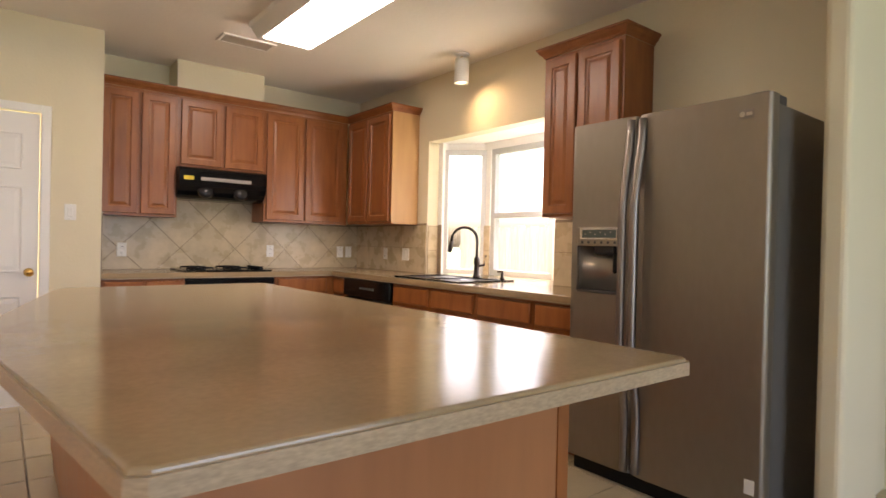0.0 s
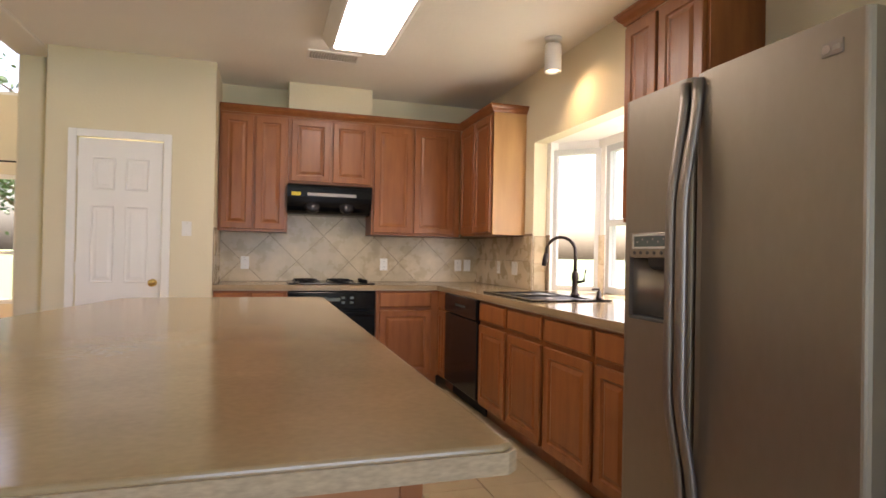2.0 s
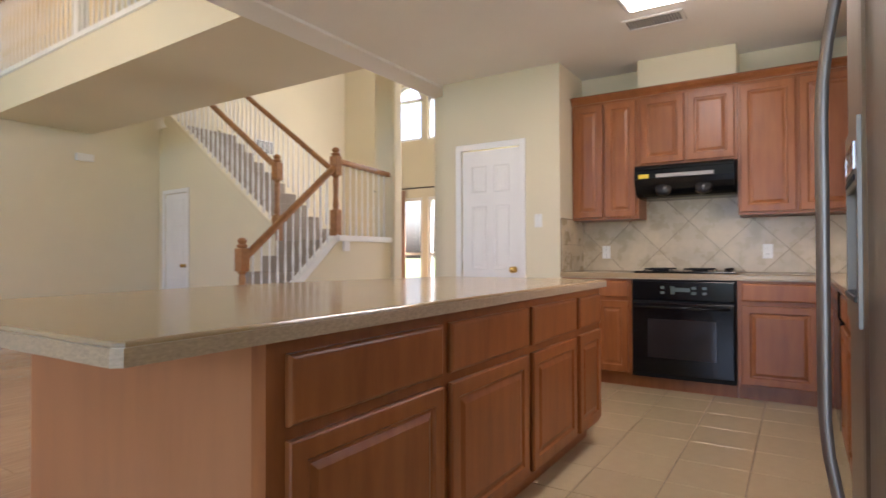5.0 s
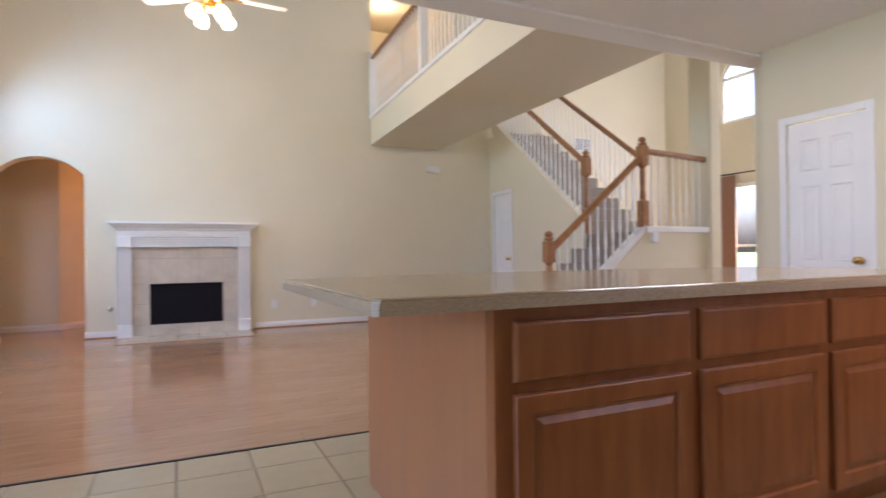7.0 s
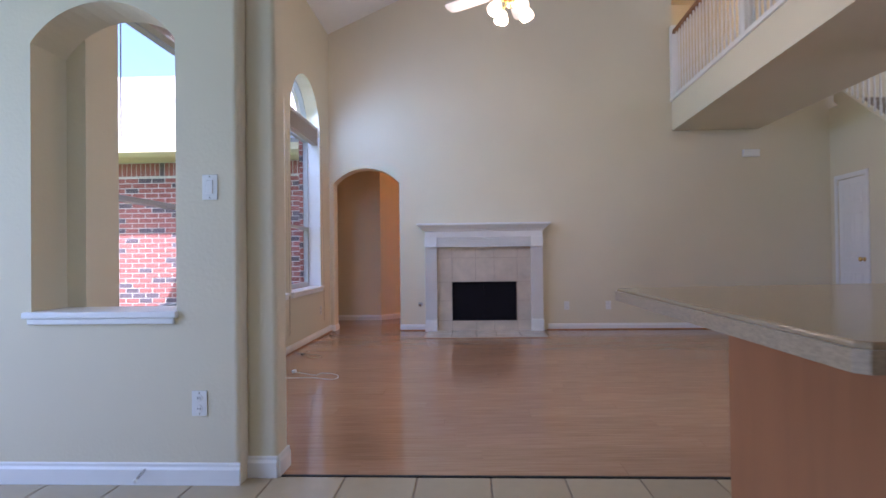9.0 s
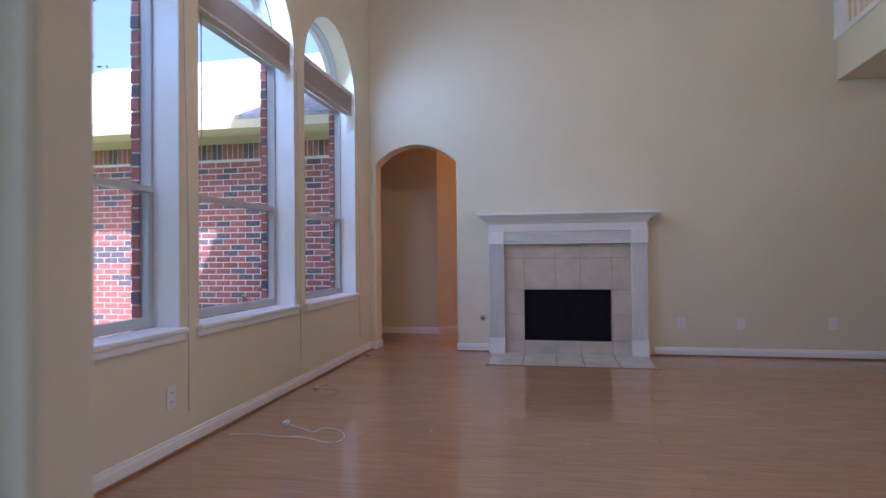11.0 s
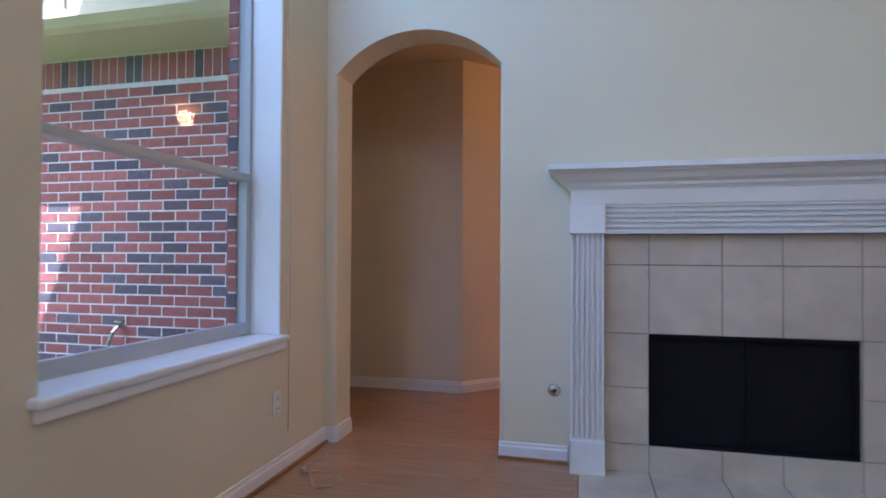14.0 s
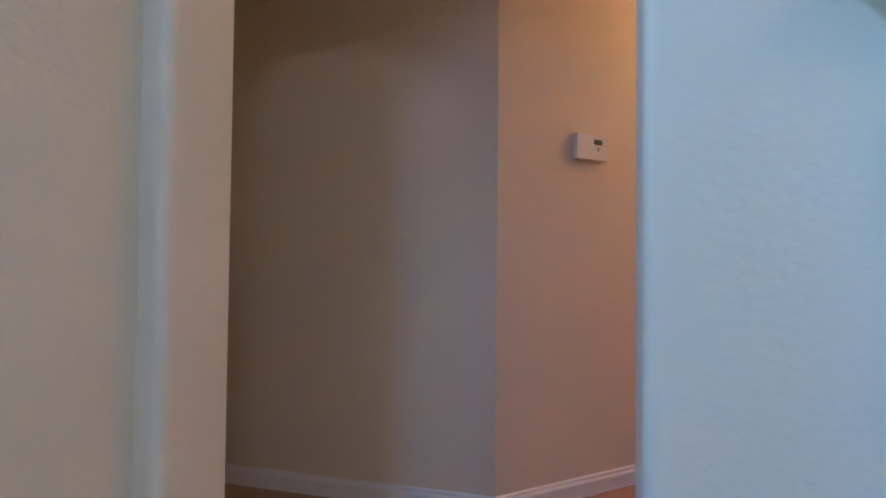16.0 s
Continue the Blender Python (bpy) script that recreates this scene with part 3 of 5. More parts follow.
part("edge_lip", boxes((0.26, 5.004, 0.868, 2.149, 5.02, 0.8765), (2.149, 2.15, 0.868, 2.165, 5.02, 0.8765)), M_EDGE, ct)

isl = thing("kitchen_island", "kitchen island with stained doors and maple end panels", "island")
ISL = [(1.038, 0.90), (1.018, 3.70), (0.975, 3.745), (-0.04, 3.735), (-0.115, 3.66), (-0.33, 2.6), (-0.36, 2.35), (-0.368, 2.1), (-0.355, 1.8), (-0.225, 0.90), (-0.20, 0.885), (1.02, 0.886)]
top = part("island_top", slab(ISL, 0.873, 0.914), M_COUNTER, isl, "mottled beige laminate top")
IE = [(0.36 + (x - 0.36) * 1.009, 2.3 + (y - 2.3) * 1.0042) for x, y in ISL]
part("edge_band", prism(IE, "z", 0.872, 0.9045), M_EDGE, top, "speckled beige edge band")
part("base", boxes((-0.12, 1.255, 0.10, 0.965, 3.66, 0.870)), M_CABSIDE, isl)
part("end_panel", boxes((-0.13, 1.234, 0.0, 0.945, 1.254, 0.870)), M_CABSIDE, isl, "light maple end panel")
part("corner_stile", boxes((0.9455, 1.229, 0.0, 0.992, 1.2535, 0.870)), M_CAB, isl)
part("plinth", boxes((-0.11, 1.256, 0, 0.92, 3.64, 0.098)), M_CAB, isl)
part("face_frame", boxes((0.966, 1.254, 0.10, 0.99, 3.665, 0.870)), M_CAB, isl)
for y0, y1 in ((1.285, 1.935), (1.985, 2.615), (2.665, 3.225), (3.275, 3.64)):
    d = part("drawer_front", drawer_front(y1 - y0, 0.165), M_CAB, isl)
    d.matrix_world = pose(0.9905, y0, 0.668, 0, 0, 90)
    d = part("door", cabinet_door(y1 - y0, 0.51), M_CAB, isl)
    d.matrix_world = pose(0.9905, y0, 0.125, 0, 0, 90)

# ---------------------------------------------------------------- appliances
hd = thing("range_hood", "black under-cabinet range hood with a yellow sticker", "range hood", m=pose(0.83, 5.20, 1.53))
hp = [(0.15, 0.0), (0.415, 0.0), (0.415, 0.262), (0.02, 0.262), (0.006, 0.252), (0.0, 0.24), (0.0, 0.15), (0.012, 0.105), (0.036, 0.062), (0.07, 0.03), (0.105, 0.01)]
part("shell", prism([(y, z) for y, z in hp], "x", 0.0, 0.741), M_BLACK, hd)
part("vent_strip", rbox(0.17, -0.005, 0.155, 0.60, 0.006, 0.185, 0.002), M_HANDLE, hd)
part("sticker", boxes((0.035, -0.003, 0.155, 0.115, -0.001, 0.188)), M_YELLOW, hd, "yellow energy sticker")
part("lip", rbox(0.0, -0.008, 0.222, 0.741, 0.02, 0.232, 0.003), M_BLACK, hd)
for i in (0, 1):
    part("light_lens", lathe([(0.075, -0.03), (0.07, -0.005), (0.05, 0.012), (0.02, 0.02)], 16, pose(0.22 + i * 0.3, 0.03, 0.085, 60)), M_DGLASS, hd, smooth=True)

ck = thing("cooktop", "black gas cooktop with iron grates on the counter", "cooktop", m=pose(0.85, 5.08, 0.916))
part("plate", rbox(0, 0, 0, 0.74, 0.48, 0.012, 0.004), M_BLACK, ck)
for gx in (0.16, 0.46):
    for gy in (0.13, 0.35):
        g = bmesh.new()
        for a in range(4):
            c, s_ = math.cos(a * math.pi / 2), math.sin(a * math.pi / 2)
            tube(g, [(gx + 0.03 * c, gy + 0.03 * s_, 0.03), (gx + 0.1 * c, gy + 0.1 * s_, 0.03), (gx + 0.108 * c, gy + 0.108 * s_, 0.012)], 0.005, 6)
        tube(g, [(gx + 0.1 * math.cos(k * math.pi / 8), gy + 0.1 * math.sin(k * math.pi / 8), 0.028) for k in range(17)], 0.005, 6)
        part("grate", g, M_BLACKM, ck)
        part("burner", lathe([(0.045, 0.012), (0.045, 0.02), (0.03, 0.028), (0.02, 0.03)], 14, pose(gx, gy, 0)), M_BLACKM, ck)
for i in range(4):
    part("knob", lathe([(0.02, 0.012), (0.02, 0.035), (0.015, 0.038)], 12, pose(0.67, 0.09 + i * 0.1, 0)), M_BLACK, ck)

fr = thing("refrigerator", "brushed steel side-by-side refrigerator with an ice dispenser", "refrigerator", m=pose(2.085, 2.128, 0, 0, 0, -90))
FW, FH = 1.0, 1.835
part("cabinet_body", rbox(0.012, 0.075, 0.03, FW - 0.012, 0.65, FH - 0.03, 0.006), M_FSIDE, fr, "grey-brown painted side panels")
part("base_grille", boxes((0.02, 0.05, 0.0, FW - 0.02, 0.08, 0.09)), M_BLACKM, fr)


def fridge_door(x0, x1, round_side):
    us = sorted(set([i / 14 for i in range(15)] + [0.006, 0.014, 0.024, 0.976, 0.986, 0.994]))
    pts = [(x0, 0.07)]
    for u in us:
        x = x0 + (x1 - x0) * u
        e = (u if round_side < 0 else 1 - u)
        far_e = (1 - e) * (x1 - x0)
        y = 0.024 * (1 - math.sqrt(max(0.0, 1 - (1 - min(1, e / 0.12)) ** 2)))
        y = max(y, 0.02 * (1 - math.sqrt(max(0.0, 1 - (1 - min(1, far_e / 0.022)) ** 2))))
        pts.append((x, y))
    pts.append((x1, 0.07))
    bm = prism(pts, "z", 0.085, FH)
    return bm


def freezer_door():
    """The narrow door, open where the dispenser niche sits."""
    full = fridge_door(0.0, 0.383, 1)
    keep = []
    for lo, hi, x0, x1 in ((0.085, 0.9625, -1, 1), (1.2, FH, -1, 1), (0.9625, 1.2, -1, 0.0525), (0.9625, 1.2, 0.3175, 1)):
        b = full.copy()
        for co, no in (((0, 0, lo), (0, 0, -1)), ((0, 0, hi), (0, 0, 1)), ((x0, 0, 0), (-1, 0, 0)), ((x1, 0, 0), (1, 0, 0))):
            g = bmesh.ops.bisect_plane(b, geom=b.verts[:] + b.edges[:] + b.faces[:], plane_co=co, plane_no=no, clear_outer=True)
            rim_e = [e for e in b.edges if e.is_boundary]
            if rim_e:
                bmesh.ops.holes_fill(b, edges=rim_e)
        keep.append(b)
    return merge(*keep)


fd = part("freezer_door", freezer_door(), M_STEEL, fr)
rd = part("fridge_door", fridge_door(0.395, FW, -1), M_STEEL, fr)
for dd, hx, sgn in ((fd, 0.361, -1), (rd, 0.423, 1)):
    bm = bmesh.new()
    rings = []
    for i in range(25):
        u = i / 24
        z = FH - 0.02 - (FH - 0.12) * u
        out = 0.010 + 0.058 * min(1.0, max(0.0, min(u / 0.28, (0.86 - u) / 0.24))) ** 2 * (3 - 2 * min(1.0, max(0.0, min(u / 0.28, (0.86 - u) / 0.24))))
        w = 0.019
        rings.append([bm.verts.new((hx + a, -out + b, z)) for a, b in ((-w, 0.012), (-w, 0.0), (-w * 0.5, -0.009), (w * 0.5, -0.009), (w, 0.0), (w, 0.012))])
    for p, q in zip(rings, rings[1:]):
        for k in range(6):
            bm.faces.new((p[k], p[(k + 1) % 6], q[(k + 1) % 6], q[k]))
    bm.faces.new(rings[0])
    bm.faces.new(rings[-1][::-1])
    part("handle", bm, M_HANDLE, dd, "long bowed satin handle", smooth=True)
# ice and water dispenser: a framed field with a lit panel above a rounded niche
di = part("dispenser", boxes((0.028, -0.006, 0.905, 0.052, 0.004, 1.335), (0.318, -0.006, 0.905, 0.342, 0.004, 1.335), (0.052, -0.006, 1.295, 0.318, 0.004, 1.335), (0.052, -0.006, 0.905, 0.318, 0.004, 0.962)), M_STEEL, fr)
arc = [(0.0525 + 0.265 * k / 12, 0.012 + 0.05 * math.sin(math.pi * k / 12)) for k in range(13)]
part("niche_back", prism(arc + [(x, y + 0.004) for x, y in reversed(arc)], "z", 0.9625, 1.2), M_CHROME_DULL, di, "curved satin metal niche", smooth=True)
part("control_panel", rbox(0.0525, -0.006, 1.197, 0.3175, 0.003, 1.2945, 0.003), M_STEEL, di)
part("display_frame", boxes((0.07, -0.010, 1.232, 0.30, -0.0062, 1.240), (0.07, -0.010, 1.281, 0.30, -0.0062, 1.289), (0.07, -0.010, 1.240, 0.085, -0.0062, 1.281), (0.292, -0.010, 1.240, 0.30, -0.0062, 1.281)), M_CHROME, di, "satin chrome display frame")
part("display", boxes((0.0855, -0.0085, 1.2405, 0.2915, -0.0062, 1.2805)), M_DISPLAY, di)
for i in range(6):
    part("display_mark", boxes((0.10 + i * 0.031, -0.0095, 1.255 + 0.01 * (i % 2), 0.108 + i * 0.031, -0.0087, 1.261 + 0.01 * (i % 2))), M_HANDLE, di)
for i in range(6):
    part("button", lathe([(0.007, 0), (0.007, 0.004)], 8, pose(0.085 + i * 0.04, -0.0061, 1.216, 90)), M_STEELD, di)
part("spout_hood", prism([(0.045, 1.2), (0.012, 1.2), (0.02, 1.165), (0.045, 1.15)], "x", 0.14, 0.26), M_STEELD, di)
part("paddle", rbox(0.255, 0.018, 1.06, 0.308, 0.034, 1.165, 0.007), M_BLACK, di, "black push paddle")
part("drip_tray", merge(rbox(0.06, -0.012, 0.955, 0.31, 0.05, 0.968, 0.003), boxes(*[(0.075 + k * 0.022, -0.008, 0.968, 0.085 + k * 0.022, 0.045, 0.971) for k in range(11)])), M_STEELD, di)
bd = part("badge", rbox(0.872, -0.003, 1.737, 0.932, 0.001, 1.775, 0.001), M_HANDLE, rd, "small plain metal badge")
part("badge_mark", lathe([(0.012, 0), (0.012, 0.0015)], 14, pose(0.886, -0.003, 1.756, 90)), M_CHROME, bd)
part("badge_bar", boxes((0.903, -0.0042, 1.749, 0.926, -0.003, 1.763)), M_CHROME, bd)
part("hinge_cover", rbox(FW - 0.10, 0.03, FH - 0.03, FW - 0.02, 0.20, FH + 0.012, 0.006), M_STEELD, fr)
part("label_sticker", boxes((FW - 0.07, -0.002, 0.19, FW - 0.03, 0.0005, 0.25)), M_PLASTIC, rd, "small white sticker")

# ---------------------------------------------------------------- sink
sk = thing("kitchen_sink", "black double-bowl drop-in sink in the counter", "sink", m=pose(2.215, 3.225, 0.916))
rim = bmesh.new()
for x0, y0, x1, y1 in ((0.0, 0.0, 0.56, 0.035), (0.0, 0.785, 0.56, 0.82), (0.0, 0.035, 0.035, 0.785), (0.46, 0.035, 0.56, 0.785), (0.035, 0.40, 0.46, 0.42)):
    box(rim, x0, y0, 0, x1, y1, 0.011)
part("rim", rim, M_BLACK, sk)
# flat black plates on the counter; the bowls' shaded depth is only colour
for y0, y1 in ((0.035, 0.40), (0.42, 0.785)):
    part("bowl", boxes((0.035, y0, 0.0005, 0.46, y1, 0.003)), M_BLACKM, sk)
    part("drain", lathe([(0.04, 0.003), (0.04, 0.006), (0.02, 0.004)], 14, pose(0.25, (y0 + y1) / 2, 0)), M_CHROME, sk)
fc = thing("faucet", "dark bronze gooseneck faucet behind the sink", "faucet", m=pose(2.73, 3.61, 0.9275, 0, 0, -45))
part("base", lathe([(0.032, 0), (0.032, 0.01), (0.022, 0.02), (0.02, 0.1), (0.026, 0.11), (0.024, 0.15), (0.014, 0.17)], 16), M_BRONZE, fc, smooth=True)
neck = [(0, 0, 0.15), (0, 0, 0.30)] + [(-0.105 + 0.105 * math.cos(a * math.pi / 10), 0, 0.30 + 0.105 * math.sin(a * math.pi / 10)) for a in range(1, 10)] + [(-0.212, 0, 0.27)]
part("spout", tube(bmesh.new(), neck, 0.012, 10), M_BRONZE, fc, smooth=True)
part("spray_head", tube(bmesh.new(), [(-0.21, 0, 0.29), (-0.218, 0, 0.24), (-0.226, 0, 0.20)], [0.015, 0.02, 0.017], 10), M_BRONZE, fc, smooth=True)
part("lever", tube(bmesh.new(), [(0.0, 0, 0.09), (0.06, 0, 0.10), (0.075, 0, 0.18)], [0.012, 0.01, 0.007], 8), M_BRONZE, fc, smooth=True)
sd = thing("soap_dispenser", "dark bronze soap dispenser on the counter", "soap dispenser", m=pose(2.73, 3.31, 0.9275))
part("base", lathe([(0.02, 0), (0.02, 0.01), (0.012, 0.02), (0.012, 0.05)], 12), M_BRONZE, sd, smooth=True)
part("spout", tube(bmesh.new(), [(0, 0, 0.05), (0, 0, 0.065), (-0.05, 0, 0.06)], 0.008, 8), M_BRONZE, sd, smooth=True)

# ---------------------------------------------------------------- bay window over the sink
structure("bay_roof", prism([(2.882, 4.36), (2.882, 2.79), (2.9, 2.79), (3.26, 3.13), (3.26, 4.02), (2.9, 4.36)], "z", 2.132, 2.22), M_TRIM, "white lit soffit of the window bay", "ceiling")
structure("bay_base", prism([(2.88, 4.32), (2.88, 2.83), (3.20, 3.16), (3.20, 3.99)], "z", 0.5, 0.874), M_WALL, "base under the window bay", "wall")


def flat_window(name, p, q, z0, z1, label, fw=0.05, depth=0.06, sash=None, material=M_FRAME):
    """A framed window on the plan line p to q."""
    p, q = Vector((*p, 0)), Vector((*q, 0))
    w = (q - p).length
    m = Matrix.Translation(p) @ pose(0, 0, 0, 0, 0, math.degrees(math.atan2(q.y - p.y, q.x - p.x)))
    win = tagged(new(name), label, "window", "", "structure")
    win.matrix_world = m
    part("window_frame", merge(boxes((0, -depth / 2, z0, fw, depth / 2, z1), (w - fw, -depth / 2, z0, w, depth / 2, z1), (fw, -depth / 2, z0, w - fw, depth / 2, z0 + fw), (fw, -depth / 2, z1 - fw, w - fw, depth / 2, z1))), material, win)
    if sash:
        part("meeting_rail", boxes((fw, -depth / 2 - 0.006, sash - 0.022, w - fw, depth / 2 + 0.006, sash + 0.022)), material, win)
    g = part("pane", boxes((fw, -0.003, z0 + fw, w - fw, 0.003, z1 - fw)), M_GLASS, win)
    g.visible_shadow = False
    return win


BT = 2.065
flat_window("window_bay", (2.92, 4.31), (3.20, 4.03), 0.92, BT, "white framed side window of the sink bay", 0.045)
flat_window("window_bay", (3.22, 3.95), (3.22, 3.20), 0.92, BT, "white framed sash window over the sink", 0.05, sash=1.46)
flat_window("window_bay", (3.20, 3.12), (2.92, 2.84), 0.92, BT, "white framed side window of the sink bay", 0.045)
structure("bay_posts", merge(boxes((3.18, 3.95, 0.9, 3.26, 4.04, 2.13), (3.18, 3.11, 0.9, 3.26, 3.20, 2.13), (3.18, 3.20, BT, 3.26, 3.95, 2.13), (2.88, 4.28, 0.9, 2.96, 4.37, 2.13), (2.88, 2.78, 0.9, 2.96, 2.87, 2.13)), prism([(2.92, 4.31), (3.20, 4.03), (3.24, 4.07), (2.96, 4.35)], "z", BT, 2.13), prism([(2.92, 2.84), (3.20, 3.12), (3.24, 3.08), (2.96, 2.80)], "z", BT, 2.13)), M_TRIM, "white painted posts between the bay windows", "wall")

# ---------------------------------------------------------------- arched living room windows
SILL = 0.658
for (a, b) in WINS:
    mid, half = (a + b) / 2, (b - a) / 2
    win = tagged(new("window_arched"), "tall arched sash window with a raised wooden blind", "window", "living room windows", "structure")
    win.location = (mid, -1.768, 0)
    f, h = 0.023, half
    part("window_frame", boxes((-h, -0.03, SILL + 0.002, -h + f, 0.03, SPRING), (h - f, -0.03, SILL + 0.002, h, 0.03, SPRING), (-h + f, -0.03, SILL + 0.002, h - f, 0.03, SILL + 0.03), (-h + f, -0.03, SPRING - 0.07, h - f, 0.03, SPRING)), M_FRAME, win)
    n = 24
    ring = bmesh.new()
    loops = []
    for i in range(n + 1):
        c, s_ = math.cos(math.pi * i / n), math.sin(math.pi * i / n)
        loops.append([ring.verts.new(v) for v in ((h * c, -0.03, SPRING + h * s_), (h * c, 0.03, SPRING + h * s_), ((h - f) * c, 0.03, SPRING + (h - f) * s_), ((h - f) * c, -0.03, SPRING + (h - f) * s_))])
    for p, q in zip(loops, loops[1:]):
        for k in range(4):
            ring.faces.new((p[k], p[(k + 1) % 4], q[(k + 1) % 4], q[k]))
    part("arch_frame", ring, M_FRAME, win)
    part("meeting_rail", boxes((-h + f, -0.034, 1.395, h - f, 0.036, 1.428)), M_FRAME, win)
    part("lower_sash", boxes((-h + f, 0.0, SILL + 0.03, -h + f + 0.018, 0.028, 1.39), (h - f - 0.018, 0.0, SILL + 0.03, h - f, 0.028, 1.39), (-h + f + 0.018, 0.0, SILL + 0.03, h - f - 0.018, 0.028, SILL + 0.058)), M_FRAME, win)
    part("sash_latch", boxes((h - f - 0.02, 0.03, 1.9, h - f - 0.005, 0.045, 1.95)), M_PLASTIC, win)
    for nm, z0, z1 in (("pane", SILL + 0.055, 1.388), ("pane", 1.432, SPRING - 0.07)):
        g = part(nm, boxes((-h + f, -0.004, z0, h - f, 0.0, z1)), M_GLASS, win)
        g.visible_shadow = False
    fan = bmesh.new()
    vs = [fan.verts.new(((h - f) * math.cos(math.pi * i / n), -0.002, SPRING + (h - f) * math.sin(math.pi * i / n))) for i in range(n + 1)]
    fan.faces.new(vs)
    g = part("arch_pane", fan, M_GLASS, win)
    g.visible_shadow = False
    # added white strips; daylight on the reveals is put into their colour
    for x0, x1 in ((-h, -h + 0.004), (h - 0.004, h)):
        part("bright_reveal", boxes((x0, 0.031, SILL + 0.001, x1, 0.184, SPRING)), M_TRIM, win)
    # sill and apron
    part("window_sill", rbox(-h - 0.03, 0.03, SILL - 0.03, h + 0.03, 0.228, SILL, 0.010), M_TRIM, win)
    part("apron", rbox(-h - 0.02, 0.187, SILL - 0.07, h + 0.02, 0.213, SILL - 0.03, 0.008), M_TRIM, win)
    bl = thing("window_blind", "raised wooden slat blind with pull cords", "blind", "window blinds", pose(mid, -1.64, 0))
    for i in range(13):
        part("slat", boxes((-h + 0.015, -0.03, 2.525 + i * 0.0125, h - 0.015, 0.03, 2.5315 + i * 0.0125)), M_BLIND, bl)
    part("headrail", rbox(-h + 0.01, -0.035, 2.685, h - 0.01, 0.035, 2.735, 0.004), M_BLIND, bl)
    part("bottom_rail", rbox(-h + 0.012, -0.032, 2.50, h - 0.012, 0.032, 2.521, 0.004), M_BLIND, bl)
    part("wand", tube(bmesh.new(), [(h - 0.12, 0.0, 2.51), (h - 0.12, 0.0, 1.75)], 0.004, 6), M_CORD, bl)
    part("pull_cord", tube(bmesh.new(), [(-h - 0.02, 0.07, 2.51), (-h - 0.03, 0.09, 1.2), (-h - 0.03, 0.09, 0.2)], 0.0025, 5), M_CORD, bl)

# sill of the pass-through
structure("passthrough_sill", merge(rbox(-1.01, -1.71, 0.765, -0.71, -0.975, 0.797, 0.008), rbox(-0.738, -1.69, 0.738, -0.722, -0.99, 0.765, 0.005)), M_TRIM, "white painted sill of the pass-through", "sill")

# ---------------------------------------------------------------- fireplace
fp = thing("fireplace", "white fluted fireplace mantel with beige tile surround", "fireplace", m=pose(-6.04, 0.567, 0, 0, 0, 90))
# local: x along the wall (+ to the right when facing it), -y out of the wall
PX0, PX1 = -0.80, 0.80
for sx in (-1, 1):
    x0, x1 = (PX0, PX0 + 0.155) if sx < 0 else (PX1 - 0.155, PX1)
    part("plinth_block", rbox(x0 - 0.004, -0.15, 0.0, x1 + 0.004, -0.001, 0.16, 0.003), M_TRIM, fp)
    pil = bmesh.new()
    pts = [(x0, -0.001), (x0, -0.125)]
    for i in range(6):
        c = x0 + 0.018 + i * (0.119 / 5)
        pts += [(c - 0.008, -0.125), (c - 0.006, -0.106), (c + 0.006, -0.106), (c + 0.008, -0.125)]
    pts += [(x1, -0.125), (x1, -0.001)]
    part("fluted_pilaster", prism(pts, "z", 0.16, 1.15), M_TRIM, fp)
    part("corner_block", rbox(x0 - 0.006, -0.14, 1.15, x1 + 0.006, -0.001, 1.29, 0.004), M_TRIM, fp)
fz = [(-0.001, 1.15), (-0.12, 1.15)]
for i in range(5):
    c = 1.172 + i * 0.024
    fz += [(-0.12, c - 0.008), (-0.101, c - 0.006), (-0.101, c + 0.006), (-0.12, c + 0.008)]
fz += [(-0.12, 1.29), (-0.001, 1.29)]
part("fluted_frieze", prism(fz, "x", PX0 + 0.161, PX1 - 0.161), M_TRIM, fp)
part("frieze_board", boxes((PX0, -0.128, 1.29, PX1, -0.001, 1.36)), M_TRIM, fp)
cr = [(0, 1.36), (0.004, 1.36), (0.012, 1.372), (0.02, 1.376), (0.024, 1.39), (0.05, 1.405), (0.072, 1.43), (0.085, 1.436), (0.09, 1.446), (0.105, 1.448), (0.105, 1.472), (0, 1.472)]
bm = bmesh.new()
rings = []
for x, y, sx, sy in ((PX0, -0.001, -1, 0), (PX0, -0.128, -1, -1), (PX1, -0.128, 1, -1), (PX1, -0.001, 1, 0)):
    rings.append([bm.verts.new((x + sx * o, y + sy * o, z)) for o, z in cr])
for p, q in zip(rings, rings[1:]):
    for i in range(len(cr)):
        bm.faces.new((p[i], p[(i + 1) % len(cr)], q[(i + 1) % len(cr)], q[i]))
bm.faces.new(rings[0][::-1])
bm.faces.new(rings[-1])
box(bm, PX0 - 0.1, -0.228, 1.47, PX1 + 0.1, -0.001, 1.474)
part("mantel_shelf", bm, M_TRIM, fp)
part("tile_bed", boxes((PX0 + 0.15, -0.055, 0.0, -0.435, -0.001, 1.15), (0.445, -0.055, 0.0, PX1 - 0.15, -0.001, 1.15), (-0.435, -0.055, 0.67, 0.445, -0.001, 1.15), (-0.435, -0.055, 0.0, 0.445, -0.001, 0.14)), M_GROUTL, fp)
fb = part("firebox", boxes((-0.43, -0.03, 0.14, 0.44, -0.002, 0.67)), M_FIREBOX, fp, "black glass firebox doors")
